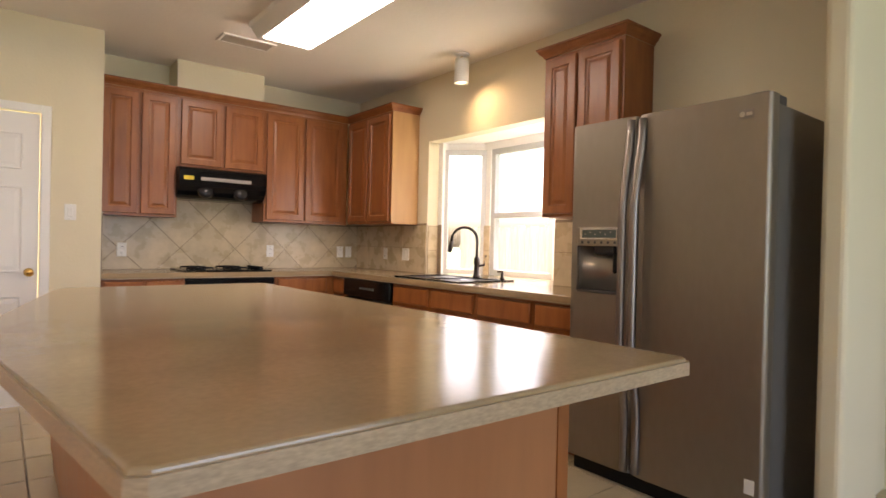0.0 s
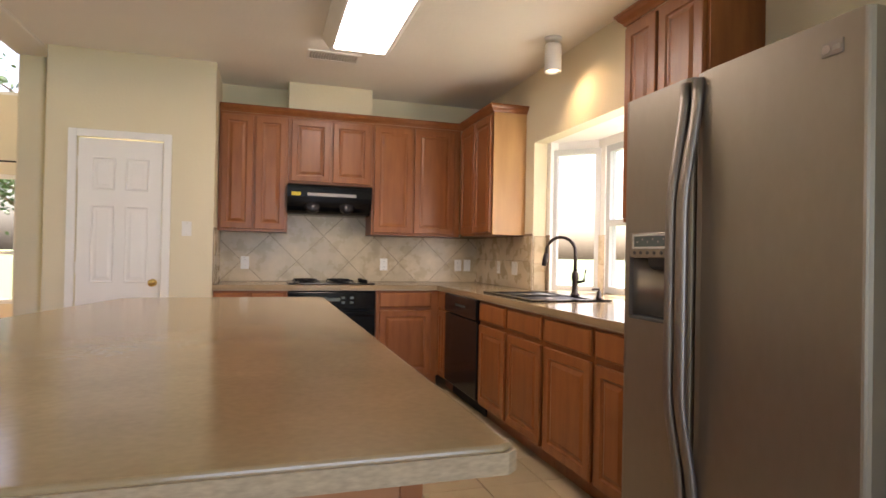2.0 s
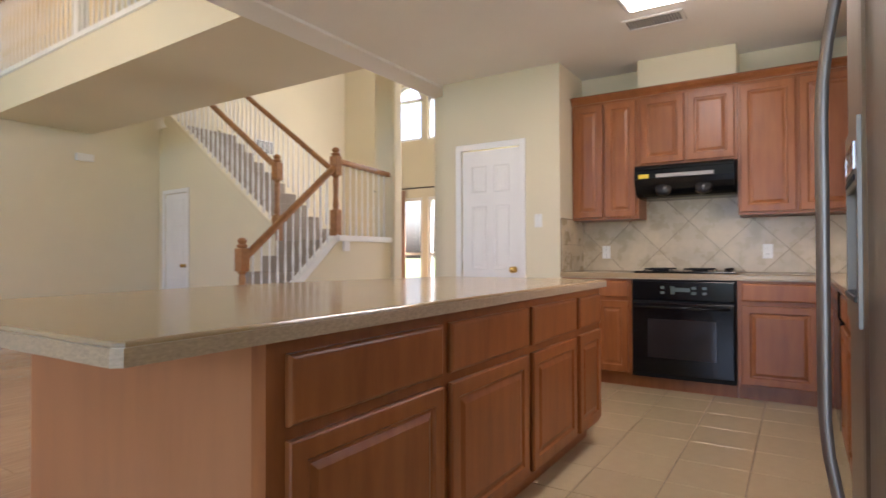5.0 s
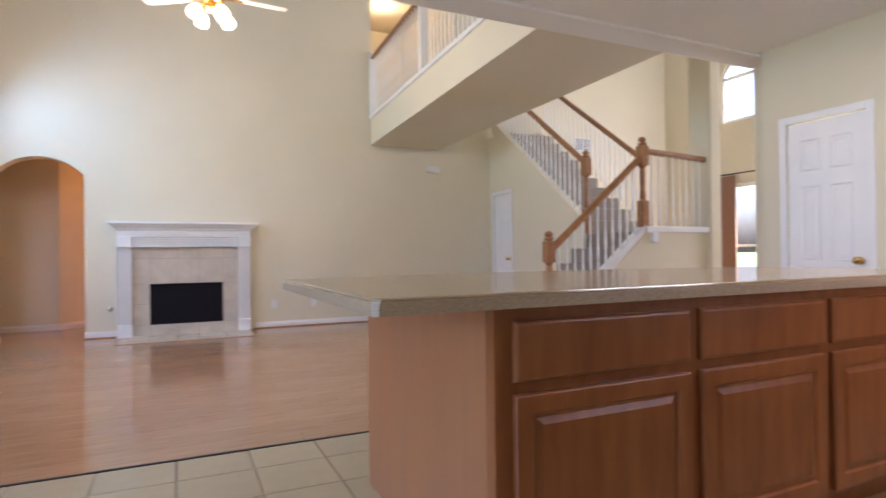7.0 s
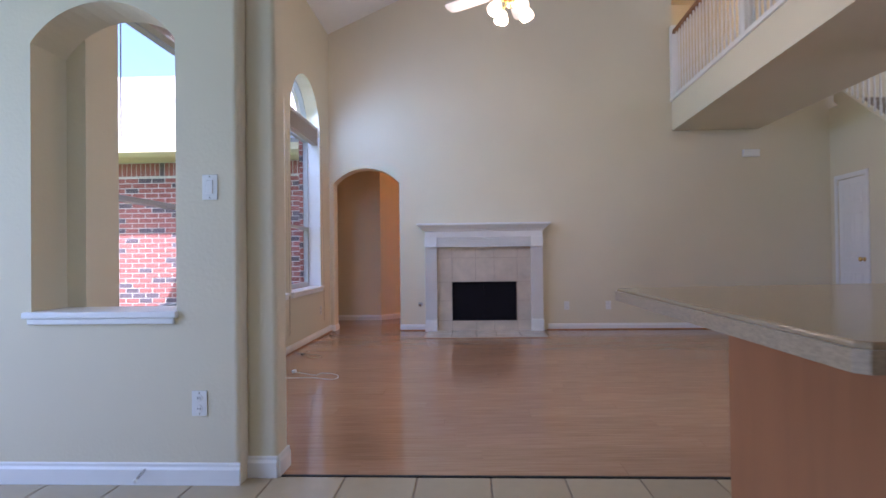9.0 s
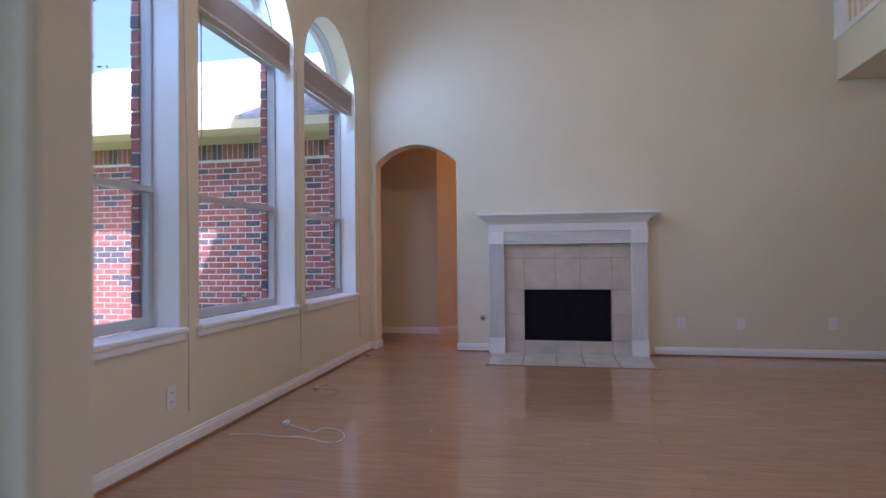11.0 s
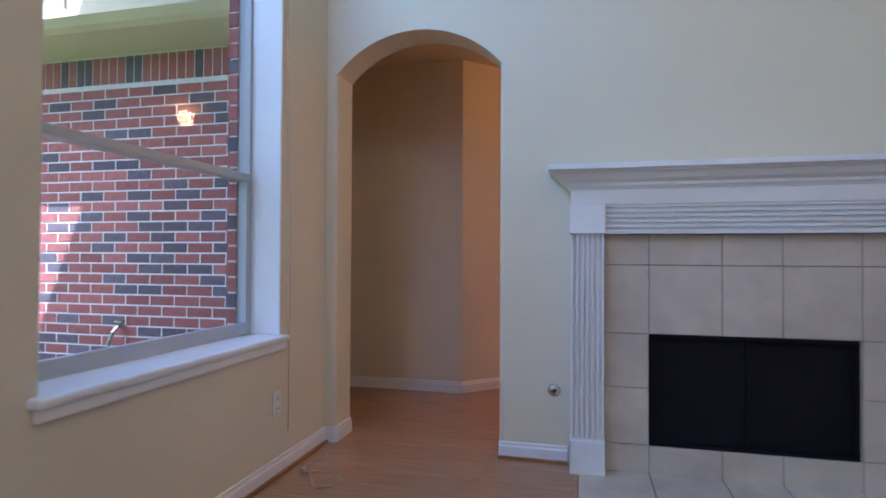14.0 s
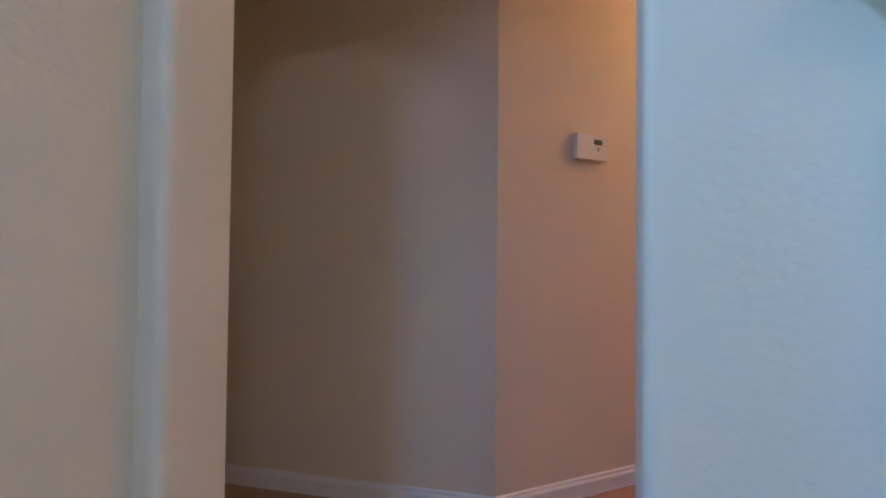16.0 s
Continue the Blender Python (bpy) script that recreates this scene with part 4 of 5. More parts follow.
part("door_frame", boxes((-0.435, -0.062, 0.655, 0.445, -0.03, 0.67), (-0.435, -0.062, 0.14, 0.445, -0.03, 0.152), (-0.435, -0.062, 0.152, -0.422, -0.03, 0.655), (0.432, -0.062, 0.152, 0.445, -0.03, 0.655), (-0.004, -0.045, 0.152, 0.012, -0.03, 0.655)), M_FIREBOX, fb)
cols = [-0.645, -0.435, -0.112, 0.142, 0.458, 0.645]
rows_f = [0.0, 0.14, 0.41, 0.67, 1.0, 1.148]
for i in range(5):
    for j in range(5):
        if 1 <= i <= 3 and j in (1, 2):
            continue
        part("tile", rbox(cols[i] + 0.0025, -0.0605, rows_f[j] + 0.0025, cols[i + 1] - 0.0025, -0.055, rows_f[j + 1] - 0.0025, 0.0015, 1), M_FPTILE, fp)
he = thing("hearth", "flush beige tile hearth in the laminate floor", "hearth", m=pose(-6.04, 0.567, 0, 0, 0, 90))
part("border", boxes((-0.78, -0.76, 0.0, 0.80, -0.745, 0.006), (-0.78, -0.745, 0.0, -0.765, -0.16, 0.006), (0.785, -0.745, 0.0, 0.80, -0.16, 0.006)), M_OAK, he)
hx = [-0.763, -0.435, -0.112, 0.142, 0.458, 0.783]
for i in range(5):
    part("tile", rbox(hx[i] + 0.003, -0.743, 0.0, hx[i + 1] - 0.003, -0.062, 0.007, 0.0015, 1), M_FPTILE, he)
jk = thing("gas_valve", "chrome gas key escutcheon on the wall", "valve", m=pose(-6.04, -0.316, 0.362, 90, 0, 90))
part("plate", lathe([(0.032, 0.001), (0.032, 0.006), (0.012, 0.014)], 18), M_CHROME, jk, smooth=True)
part("key_socket", lathe([(0.008, 0.014), (0.008, 0.02)], 8), M_BLACKM, jk)


# ---------------------------------------------------------------- hinged six-panel doors
def six_panel(name, label, m, w, h, knob_x, group=""):
    """Door in local x, z; looks to -y."""
    dr = tagged(new(name), label, "door", group, "structure")
    dr.matrix_world = m
    leaf = bmesh.new()
    box(leaf, 0, -0.004, 0.006, w, 0.03, h)
    st, mid = w * 0.16, w * 0.12
    pw = (w - 2 * st - mid) / 2
    for px in (st, st + pw + mid):
        for z0, z1 in ((0.23, 0.76), (0.93, 1.52), (1.64, 1.89)):
            panel_rings(leaf, px, z0, px + pw, z1, [(0, -0.005), (0.004, -0.010), (0.016, 0.002 - 0.0061), (0.03, -0.0052), (0.045, -0.009), (0.05, -0.009)])
    lf_ = part("door_leaf", leaf, M_TRIM, dr)
    part("knob", merge(lathe([(0.03, 0), (0.03, 0.006), (0.012, 0.012), (0.011, 0.03), (0.026, 0.04), (0.029, 0.052), (0.02, 0.064), (0.004, 0.068)], 16, pose(knob_x, -0.004, 0.93, 90))), M_BRASS, lf_, "polished brass knob", smooth=True)
    c = 0.058
    part("casing", merge(rbox(-c - 0.008, -0.026, 0, -0.008, -0.008, h + 0.008 + c, 0.004), rbox(w + 0.008, -0.026, 0, w + c + 0.008, -0.008, h + 0.008 + c, 0.004), rbox(-0.008, -0.026, h + 0.008, w + 0.008, -0.008, h + 0.008 + c, 0.004)), M_TRIM, dr)
    for hz in (0.25, 1.0, 1.8):
        part("hinge", boxes((-0.006 if knob_x > w / 2 else w, -0.008, hz, 0.0 if knob_x > w / 2 else w + 0.006, 0.0, hz + 0.09)), M_PLASTIC, dr)
    return dr


six_panel("door_pantry", "white six-panel pantry door with a brass knob, closed", pose(-0.705, 5.018, 0), 0.58, 2.03, 0.53)

# ---------------------------------------------------------------- staircase
SX0, SX1 = -3.25, -2.32
LY0, LY1, LZ = 3.72, 5.0, 1.24
CW = 4.98
SH = Matrix(((1, 0, 0, 0), (-0.098, 1, 0, -0.098 * 3.25), (0, 0, 1, 0), (0, 0, 0, 1)))


def sheared(bm):
    bm.transform(SH)
    return bm


structure("wall_closet", sheared(merge(prism([(-6.04, 0), (-5.86, 0), (-5.86, 1.96), (-5.24, 1.96), (-5.24, 0), (SX0, 0), (SX0, 1.30), (-5.72, 2.95), (-6.04, 2.95)], "y", CW, CW + 0.1), boxes((SX0 - 0.1, LY0 + 0.25, 0, SX0, CW, 0.02)))), M_WALL, "cream wall under the stairs with a closet door")
six_panel("door_closet", "white six-panel closet door under the stairs, closed", pose(-5.855, CW + 0.263, 0, 0, 0, -5.6), 0.61, 1.955, 0.55)
stair = thing("staircase", "carpeted staircase with oak rails and white balusters", "staircase")
NR = 7
for i in range(NR - 1):
    y = LY0 + i * (LY1 - LY0) / (NR - 1)
    z = LZ * (i + 1) / NR
    part("step", rbox(SX0, y - 0.02, z - LZ / NR - 0.001, SX1 - 0.02, LY1, z, 0.012, 2), M_CARPET, stair)
part("landing", rbox(SX0, LY1, LZ - 0.2, SX1 - 0.02, 5.93, LZ, 0.01), M_CARPET, stair)
pts = [(LY0 - 0.05, 0.0), (LY1 + 0.93, 0.0), (LY1 + 0.93, LZ - 0.02), (LY1, LZ - 0.02), (LY0 - 0.05, 0.1)]
part("side_wall", prism(pts, "x", SX1 - 0.02, SX1 + 0.06), M_WALL, stair)
pts = [(LY0 - 0.06, 0.1), (LY1 - 0.02, LZ - 0.02), (LY1 - 0.02, LZ + 0.06), (LY0 - 0.06, 0.2)]
part("stringer", prism(pts, "x", SX1 - 0.03, SX1 + 0.07), M_TRIM, stair)
part("landing_cap", rbox(SX1 - 0.04, LY1 - 0.02, LZ - 0.02, SX1 + 0.085, 5.93, LZ + 0.045, 0.006), M_TRIM, stair)
NU = 11
RU = (3.12 - LZ) / NU
RUN = 0.247
for i in range(NU - 1):
    x = SX0 - i * RUN
    z = LZ + (i + 1) * RU
    part("step", sheared(rbox(x - RUN - 0.02, CW + 0.1, z - RU - 0.05, x + 0.02, 5.93, z, 0.012, 2)), M_CARPET, stair)
slope = RU / RUN
pts = [(SX0 + 0.02, LZ - 0.06), (SX0 + 0.02, LZ + 0.16), (-5.9, LZ + 0.16 + slope * (-5.9 - SX0) * -1), (-5.9, LZ - 0.06 + slope * (-5.9 - SX0) * -1)]
part("stringer", sheared(prism(pts, "y", CW - 0.012, CW + 0.1)), M_WALL, stair)
part("far_wall", sheared(prism([(SX0, 0), (SX0, LZ), (-6.0, LZ + slope * (6.0 + SX0)), (-6.0, 0)], "y", 5.93, 6.02)), M_WALL, stair)


def newel(x, y, z, h):
    prof = [(0.045, 0.30), (0.03, 0.32), (0.036, 0.36), (0.028, 0.42), (0.033, h - 0.36), (0.028, h - 0.33), (0.045, h - 0.30)]
    bm = merge(rbox(-0.045, -0.045, 0, 0.045, 0.045, 0.30, 0.004), lathe(prof, 12), rbox(-0.048, -0.048, h - 0.30, 0.048, 0.048, h - 0.09, 0.005), lathe([(0.03, h - 0.09), (0.05, h - 0.075), (0.05, h - 0.06), (0.03, h - 0.05), (0.045, h - 0.025), (0.03, h), (0.005, h + 0.01)], 12))
    n = part("newel_post", bm, M_OAK, stair)
    n.location = (x, y, z)
    return n


def baluster_mesh(h):
    prof = [(0.013, 0), (0.013, h * 0.2), (0.008, h * 0.22), (0.014, h * 0.34), (0.0075, h * 0.6), (0.010, h * 0.97), (0.008, h)]
    return finish(lathe(prof, 8), "baluster", M_TRIM, True)


BAL = baluster_mesh(0.78)


def balusters(parent, p, q, n, drop=0.0, sub=None):
    for i in range(n):
        u = (i + 0.5) / n
        b = new("baluster", BAL)
        b.parent = parent
        b.location = Vector(p).lerp(Vector(q), u)


def handrail(parent, p, q):
    p, q = Vector(p), Vector(q)
    d = (q - p).normalized()
    s = d.cross(Vector((0, 0, 1))).normalized()
    u = s.cross(d)
    prof = [(-0.03, -0.03), (0.03, -0.03), (0.034, -0.005), (0.026, 0.02), (0.012, 0.03), (-0.012, 0.03), (-0.026, 0.02), (-0.034, -0.005)]
    bm = bmesh.new()
    rs = [[bm.verts.new(e + s * a + u * b) for a, b in prof] for e in (p, q)]
    for i in range(8):
        bm.faces.new((rs[0][i], rs[0][(i + 1) % 8], rs[1][(i + 1) % 8], rs[1][i]))
    bm.faces.new(rs[0][::-1])
    bm.faces.new(rs[1])
    part("handrail", bm, M_OAK, parent)


X2 = SX1 + 0.02
part("corbel", rbox(X2 - 0.03, LY1 + 0.06, LZ - 0.13, X2 + 0.075, LY1 + 0.15, LZ - 0.02, 0.008), M_TRIM, stair, "white trim block under the landing")
newel(X2, LY0 + 0.05, 0.0, 1.22)
newel(X2, LY1, LZ + 0.02, 0.98)
newel(SX0, CW + 0.04, LZ, 1.02)
handrail(stair, (X2, LY0 + 0.09, 1.06), (X2, LY1 - 0.04, 2.02))
balusters(stair, (X2, LY0 + 0.12, 0.27), (X2, LY1 - 0.08, 1.22), 11)
handrail(stair, (X2, LY1 + 0.04, 2.10), (X2, 5.93, 2.06))
balusters(stair, (X2, LY1 + 0.08, 1.285), (X2, 5.9, 1.285), 8)
rise = slope * 2.55
handrail(stair, (SX0 - 0.04, CW + 0.04, 2.14), (SX0 - 2.6, CW + 0.04 + 0.098 * 2.6, 2.14 + rise))
balusters(stair, (SX0 - 0.08, CW + 0.04, LZ + 0.17), (SX0 - 2.6, CW + 0.04 + 0.098 * 2.6, LZ + 0.17 + rise), 22)
handrail(stair, (SX0 - 0.0, 5.97, 2.2), (SX0 - 2.6, 5.97 + 0.098 * 2.6, 2.2 + rise))
balusters(stair, (SX0 - 0.08, 5.97, LZ + 0.2), (SX0 - 2.6, 5.97 + 0.098 * 2.6, LZ + 0.2 + rise), 22)

# bridge railing
rail = thing("balcony_railing", "white balcony railing with an oak handrail", "railing")
rail_y = lambda x: 3.19 - 0.0498 * (x + 6.04)
handrail(rail, (-6.04, rail_y(-6.04), 4.03), (-1.22, rail_y(-1.22), 4.03))
part("shoe_rail", prism([(-6.04, 3.16), (-1.22, 2.92), (-1.22, 2.98), (-6.04, 3.22)], "z", 3.14, 3.165), M_TRIM, rail)
BAL2 = finish(lathe([(0.012, 0), (0.012, 0.17), (0.007, 0.19), (0.013, 0.29), (0.008, 0.52), (0.012, 0.66), (0.012, 0.84)], 8), "baluster", M_TRIM, True)
for i in range(44):
    b = new("baluster", BAL2)
    b.parent = rail
    b.location = (-5.97 + i * 0.108, rail_y(-5.97 + i * 0.108), 3.165)
for px in (-5.99, -3.75, -1.5):
    part("post", rbox(px - 0.045, rail_y(px) - 0.045, 3.14, px + 0.045, rail_y(px) + 0.045, 4.12, 0.005), M_TRIM, rail)

# ---------------------------------------------------------------- lamps and ceiling things
cl = thing("ceiling_light", "white fluorescent ceiling box with a glowing diffuser", "ceiling light", m=pose(1.262, 3.44, 0))
part("housing", merge(boxes((-0.25, -0.68, 2.67, 0.25, 0.68, CEIL - 0.001)), prism([(-0.22, 2.67), (-0.18, 2.60), (-0.195, 2.60), (-0.25, 2.67)], "y", -0.66, 0.66), prism([(0.22, 2.67), (0.18, 2.60), (0.195, 2.60), (0.25, 2.67)], "y", -0.66, 0.66)), M_TRIM, cl)
part("diffuser", rbox(-0.18, -0.62, 2.595, 0.18, 0.62, 2.668, 0.015), M_PANELGLOW, cl, "glowing acrylic diffuser")
cv = thing("ceiling_vent", "beige slatted air vent in the kitchen ceiling", "vent", m=pose(1.135, 4.53, CEIL - 0.012))
part("frame", boxes((-0.20, -0.10, 0, 0.20, -0.08, 0.011), (-0.20, 0.08, 0, 0.20, 0.10, 0.011), (-0.20, -0.08, 0, -0.18, 0.08, 0.011), (0.18, -0.08, 0, 0.20, 0.08, 0.011)), M_PLASTIC, cv)
part("backing", boxes((-0.18, -0.08, 0.008, 0.18, 0.08, 0.011)), M_BLACKM, cv)
for i in range(18):
    part("slat", prism([(-0.172 + i * 0.02, 0.008), (-0.160 + i * 0.02, 0.0), (-0.158 + i * 0.02, 0.002), (-0.170 + i * 0.02, 0.008)], "y", -0.08, 0.08), M_PLASTIC, cv)
sp = thing("spot_lamp", "white cylinder spot lamp on a cream ceiling plate", "ceiling lamp", m=pose(2.54, 3.63, 0.035))
part("canopy", lathe([(0.06, CEIL - 0.036), (0.06, CEIL - 0.048), (0.02, CEIL - 0.06)], 20), M_PLASTIC, sp, "cream ceiling plate", True)
part("stem", lathe([(0.012, CEIL - 0.055), (0.012, 2.62)], 10), M_BRASS, sp)
part("shade", lathe([(0.02, 2.635), (0.055, 2.63), (0.058, 2.60), (0.058, 2.44), (0.052, 2.44), (0.05, 2.60)], 22), M_PLASTIC, sp, "white cylinder shade", True)
part("bulb", lathe([(0.045, 2.47), (0.048, 2.455), (0.03, 2.445)], 16), M_BULB, sp, "glowing bulb", True)

fan = thing("ceiling_fan", "brass ceiling fan with white blades and four lit globes", "ceiling fan", m=pose(-3.0, 0.75, 0.09))
part("downrod", lathe([(0.015, 3.5), (0.015, 5.2)], 10), M_BRASS, fan)
part("canopy", lathe([(0.03, 5.08), (0.075, 5.16), (0.08, 5.22)], 16), M_BRASS, fan, smooth=True)
part("motor", lathe([(0.03, 3.13), (0.09, 3.15), (0.12, 3.19), (0.125, 3.27), (0.09, 3.33), (0.03, 3.40), (0.015, 3.52)], 24), M_BRASS, fan, "polished brass motor housing", True)
part("light_hub", lathe([(0.02, 3.05), (0.05, 3.07), (0.06, 3.10), (0.04, 3.14)], 20), M_BRASS, fan, smooth=True)
for a in range(5):
    ang = math.degrees(2 * math.pi * a / 5) + 22
    bl = bmesh.new()
    out = [(0.22, -0.055), (0.30, -0.068), (0.60, -0.075), (0.64, -0.06), (0.655, 0.0), (0.64, 0.06), (0.60, 0.075), (0.30, 0.068), (0.22, 0.055)]
    bl = prism(out, "z", -0.004, 0.004)
    bl.transform(pose(0, 0, 0, 10, 0, 0))
    b = part("blade", bl, M_TRIM, fan, "white fan blade")
    b.matrix_basis = pose(0, 0, 3.205, 0, 0, ang)
    br = part("blade_bracket", boxes((0.11, -0.02, -0.012, 0.26, 0.02, -0.004)), M_BRASS, b)
for a in range(4):
    ang = a * 90 + 28
    t_ = pose(0, 0, 0, 0, 0, ang)
    arm = part("lamp_arm", tube(bmesh.new(), [(0.04, 0, 3.10), (0.10, 0, 3.10), (0.13, 0, 3.07)], 0.01, 8), M_BRASS, fan, smooth=True)
    arm.matrix_basis = t_
    gl = part("lamp_globe", lathe([(0.02, 0.03), (0.035, 0.02), (0.058, -0.03), (0.062, -0.06), (0.05, -0.085), (0.02, -0.095)], 16, pose(0.14, 0, 3.05, 0, -28, 0)), M_BULB, fan, "glowing frosted glass globe", True)
    gl.matrix_basis = t_

rl = thing("recessed_light", "warm recessed downlight in the upstairs corridor", "ceiling light", m=pose(-6.9, 3.75, 5.44))
part("trim_ring", lathe([(0.09, 0), (0.09, 0.008), (0.06, 0.008)], 18), M_TRIM, rl)
part("bulb", lathe([(0.058, 0.002), (0.05, -0.003)], 16), M_BULB, rl)


# ---------------------------------------------------------------- switches, outlets, small wall things
def plate(name, label, m, w=0.072, h=0.116, kind="outlet"):
    """In local x, z, proud of the wall to -y."""
    o = thing(name, label, "outlet" if kind == "outlet" else "switch", "wall plates", m)
    part("plate", rbox(-w / 2, -0.006, -h / 2, w / 2, -0.0005, h / 2, 0.002), M_PLASTIC, o)
    if kind == "outlet":
        for dz in (-0.024, 0.024):
            f = part("socket", lathe([(0.017, 0), (0.017, 0.002), (0.015, 0.003)], 14, pose(0, -0.006, dz, 90)), M_PLASTIC, o)
            part("slot", boxes((-0.007, -0.0102, dz - 0.004, -0.0045, -0.0092, dz + 0.005), (0.0045, -0.0102, dz - 0.004, 0.007, -0.0092, dz + 0.005)), M_BLACKM, f)
    else:
        part("rocker", rbox(-0.016, -0.011, -0.032, 0.016, -0.006, 0.032, 0.003), M_PLASTIC, o)
    for dz in (-0.048, 0.048):
        part("screw", lathe([(0.003, 0), (0.003, 0.001)], 6, pose(0, -0.006, dz, 90)), M_CHROME, o)
    return o


plate("outlet", "white duplex outlet in the tile backsplash", pose(0.48, 5.606, 1.085))
plate("outlet", "white duplex outlet in the tile backsplash", pose(1.77, 5.606, 1.085))
plate("outlet", "white duplex outlet in the tile backsplash", pose(2.54, 5.606, 1.085))
plate("wall_switch", "white rocker switch in the tile backsplash", pose(2.64, 5.606, 1.085), kind="switch")
plate("outlet", "white duplex outlet in the tile by the sink", pose(2.748, 5.02, 1.085, 0, 0, -90))
plate("wall_switch", "white double switch in the tile by the sink", pose(2.748, 4.66, 1.085, 0, 0, -90), w=0.116, kind="switch")
plate("wall_switch", "white rocker switch beside the pantry door", pose(0.06, 5.01, 1.36), kind="switch")
plate("wall_switch", "white rocker switch on the pass-through wall", pose(-0.74, -0.822, 1.365, 0, 0, 90), kind="switch")
plate("outlet", "white duplex outlet low on the pass-through wall", pose(-0.74, -0.878, 0.372, 0, 0, 90))
plate("outlet", "white duplex outlet on the fireplace wall", pose(-6.04, 1.70, 0.33, 0, 0, 90))
plate("outlet", "white duplex outlet on the fireplace wall", pose(-6.04, 2.265, 0.33, 0, 0, 90))
plate("outlet", "white duplex outlet on the fireplace wall", pose(-6.04, 3.09, 0.34, 0, 0, 90))
plate("outlet", "white duplex outlet under the window", pose(-2.62, -1.58, 0.30, 0, 0, 180))
plate("outlet", "white duplex outlet under the window", pose(-5.52, -1.58, 0.34, 0, 0, 180))
ch = thing("door_chime", "white box chime high on the wall", "chime", m=pose(-6.04, 4.2, 2.375, 0, 0, 90))
part("cover", rbox(-0.11, -0.05, -0.05, 0.11, -0.001, 0.05, 0.008), M_PLASTIC, ch)
th = thing("thermostat", "white thermostat with a small grey display", "thermostat", m=pose(-7.68, -0.725, 1.53, 0, 0, 135))
part("case", rbox(-0.092, -0.032, -0.056, 0.092, 0.0, 0.056, 0.006), M_PLASTIC, th)
part("display", boxes((0.005, -0.0335, 0.012, 0.052, -0.0322, 0.034)), M_DISPLAY, th)
for dz in (-0.006, -0.016):
    part("button", boxes((0.024, -0.035, dz, 0.034, -0.0322, dz + 0.005)), M_DISPLAY, th)
wv = thing("wall_vent", "white return vent on the stair hall wall", "vent", m=pose(-6.04, 7.2, 3.0, 0, 0, 90))
part("frame", boxes((-0.2, -0.01, -0.12, 0.2, -0.001, 0.12)), M_PLASTIC, wv)
for i in range(7):
    part("slat", boxes((-0.18, -0.016, -0.1 + i * 0.03, 0.18, -0.0105, -0.085 + i * 0.03)), M_STEELD, wv)

# cables left on the floor
rnd = random.Random(21)


def spline(pts, n=6):
    """Points of a smooth curve through the given floor points."""
    out = []
    q = [Vector(p) for p in pts]
    q = [q[0]] + q + [q[-1]]
    for a, b, c, d_ in zip(q, q[1:], q[2:], q[3:]):
        for k in range(n):
            u = k / n
            out.append(0.5 * (2 * b + (c - a) * u + (2 * a - 5 * b + 4 * c - d_) * u * u + (3 * b - a - 3 * c + d_) * u ** 3))
    return [tuple(v) for v in out] + [tuple(q[-1])]


for cx, cy in ((-4.09, -1.40), (-5.59, -1.47)):
    pts = [(cx - 0.32, cy - 0.06, 0.004), (cx - 0.2, cy + 0.02, 0.004), (cx - 0.05, cy - 0.03, 0.006), (cx + 0.03, cy + 0.05, 0.008), (cx + 0.16, cy + 0.14, 0.004), (cx + 0.06, cy + 0.22, 0.004), (cx - 0.03, cy + 0.12, 0.006), (cx + 0.02, cy + 0.01, 0.012)]
    c = tagged(part("loose_cable", tube(bmesh.new(), spline(pts), 0.0025, 6), M_CORD), "tangle of thin brown cable lying on the floor", "cable")
    part("plug", rbox(cx - 0.02, cy - 0.013, 0.003, cx + 0.02, cy + 0.013, 0.026, 0.004), M_CORD, c)
pts = [(-3.19, -1.20, 0.012), (-3.13, -1.06, 0.004), (-3.09, -0.985, 0.004), (-3.174, -0.949, 0.004), (-3.137, -0.837, 0.004), (-3.018, -0.768, 0.004), (-2.92, -0.806, 0.004), (-2.969, -0.985, 0.008), (-2.98, -1.15, 0.004), (-2.995, -1.32, 0.004), (-2.97, -1.45, 0.004)]
c = tagged(part("loose_cable", tube(bmesh.new(), spline(pts), 0.0025, 6), M_PLASTIC), "thin white cable looped on the laminate floor", "cable")
part("plug", rbox(-3.215, -1.225, 0.003, -3.17, -1.19, 0.03, 0.006), M_PLASTIC, c)
ds = thing("door_stop", "spring door stop on the baseboard", "door stop", m=pose(-0.726, -1.131, 0.07))
part("spring", tube(bmesh.new(), [(0.002 + 0.0011 * k, 0.006 * math.cos(k * 1.05), 0.006 * math.sin(k * 1.05) - 0.0003 * k) for k in range(66)], 0.0016, 5), M_CHROME, ds)
part("tip", lathe([(0.009, 0.0), (0.009, 0.012), (0.004, 0.016)], 10, pose(0.072, 0, -0.02, 0, 90, 0)), M_PLASTIC, ds, "white rubber tip")

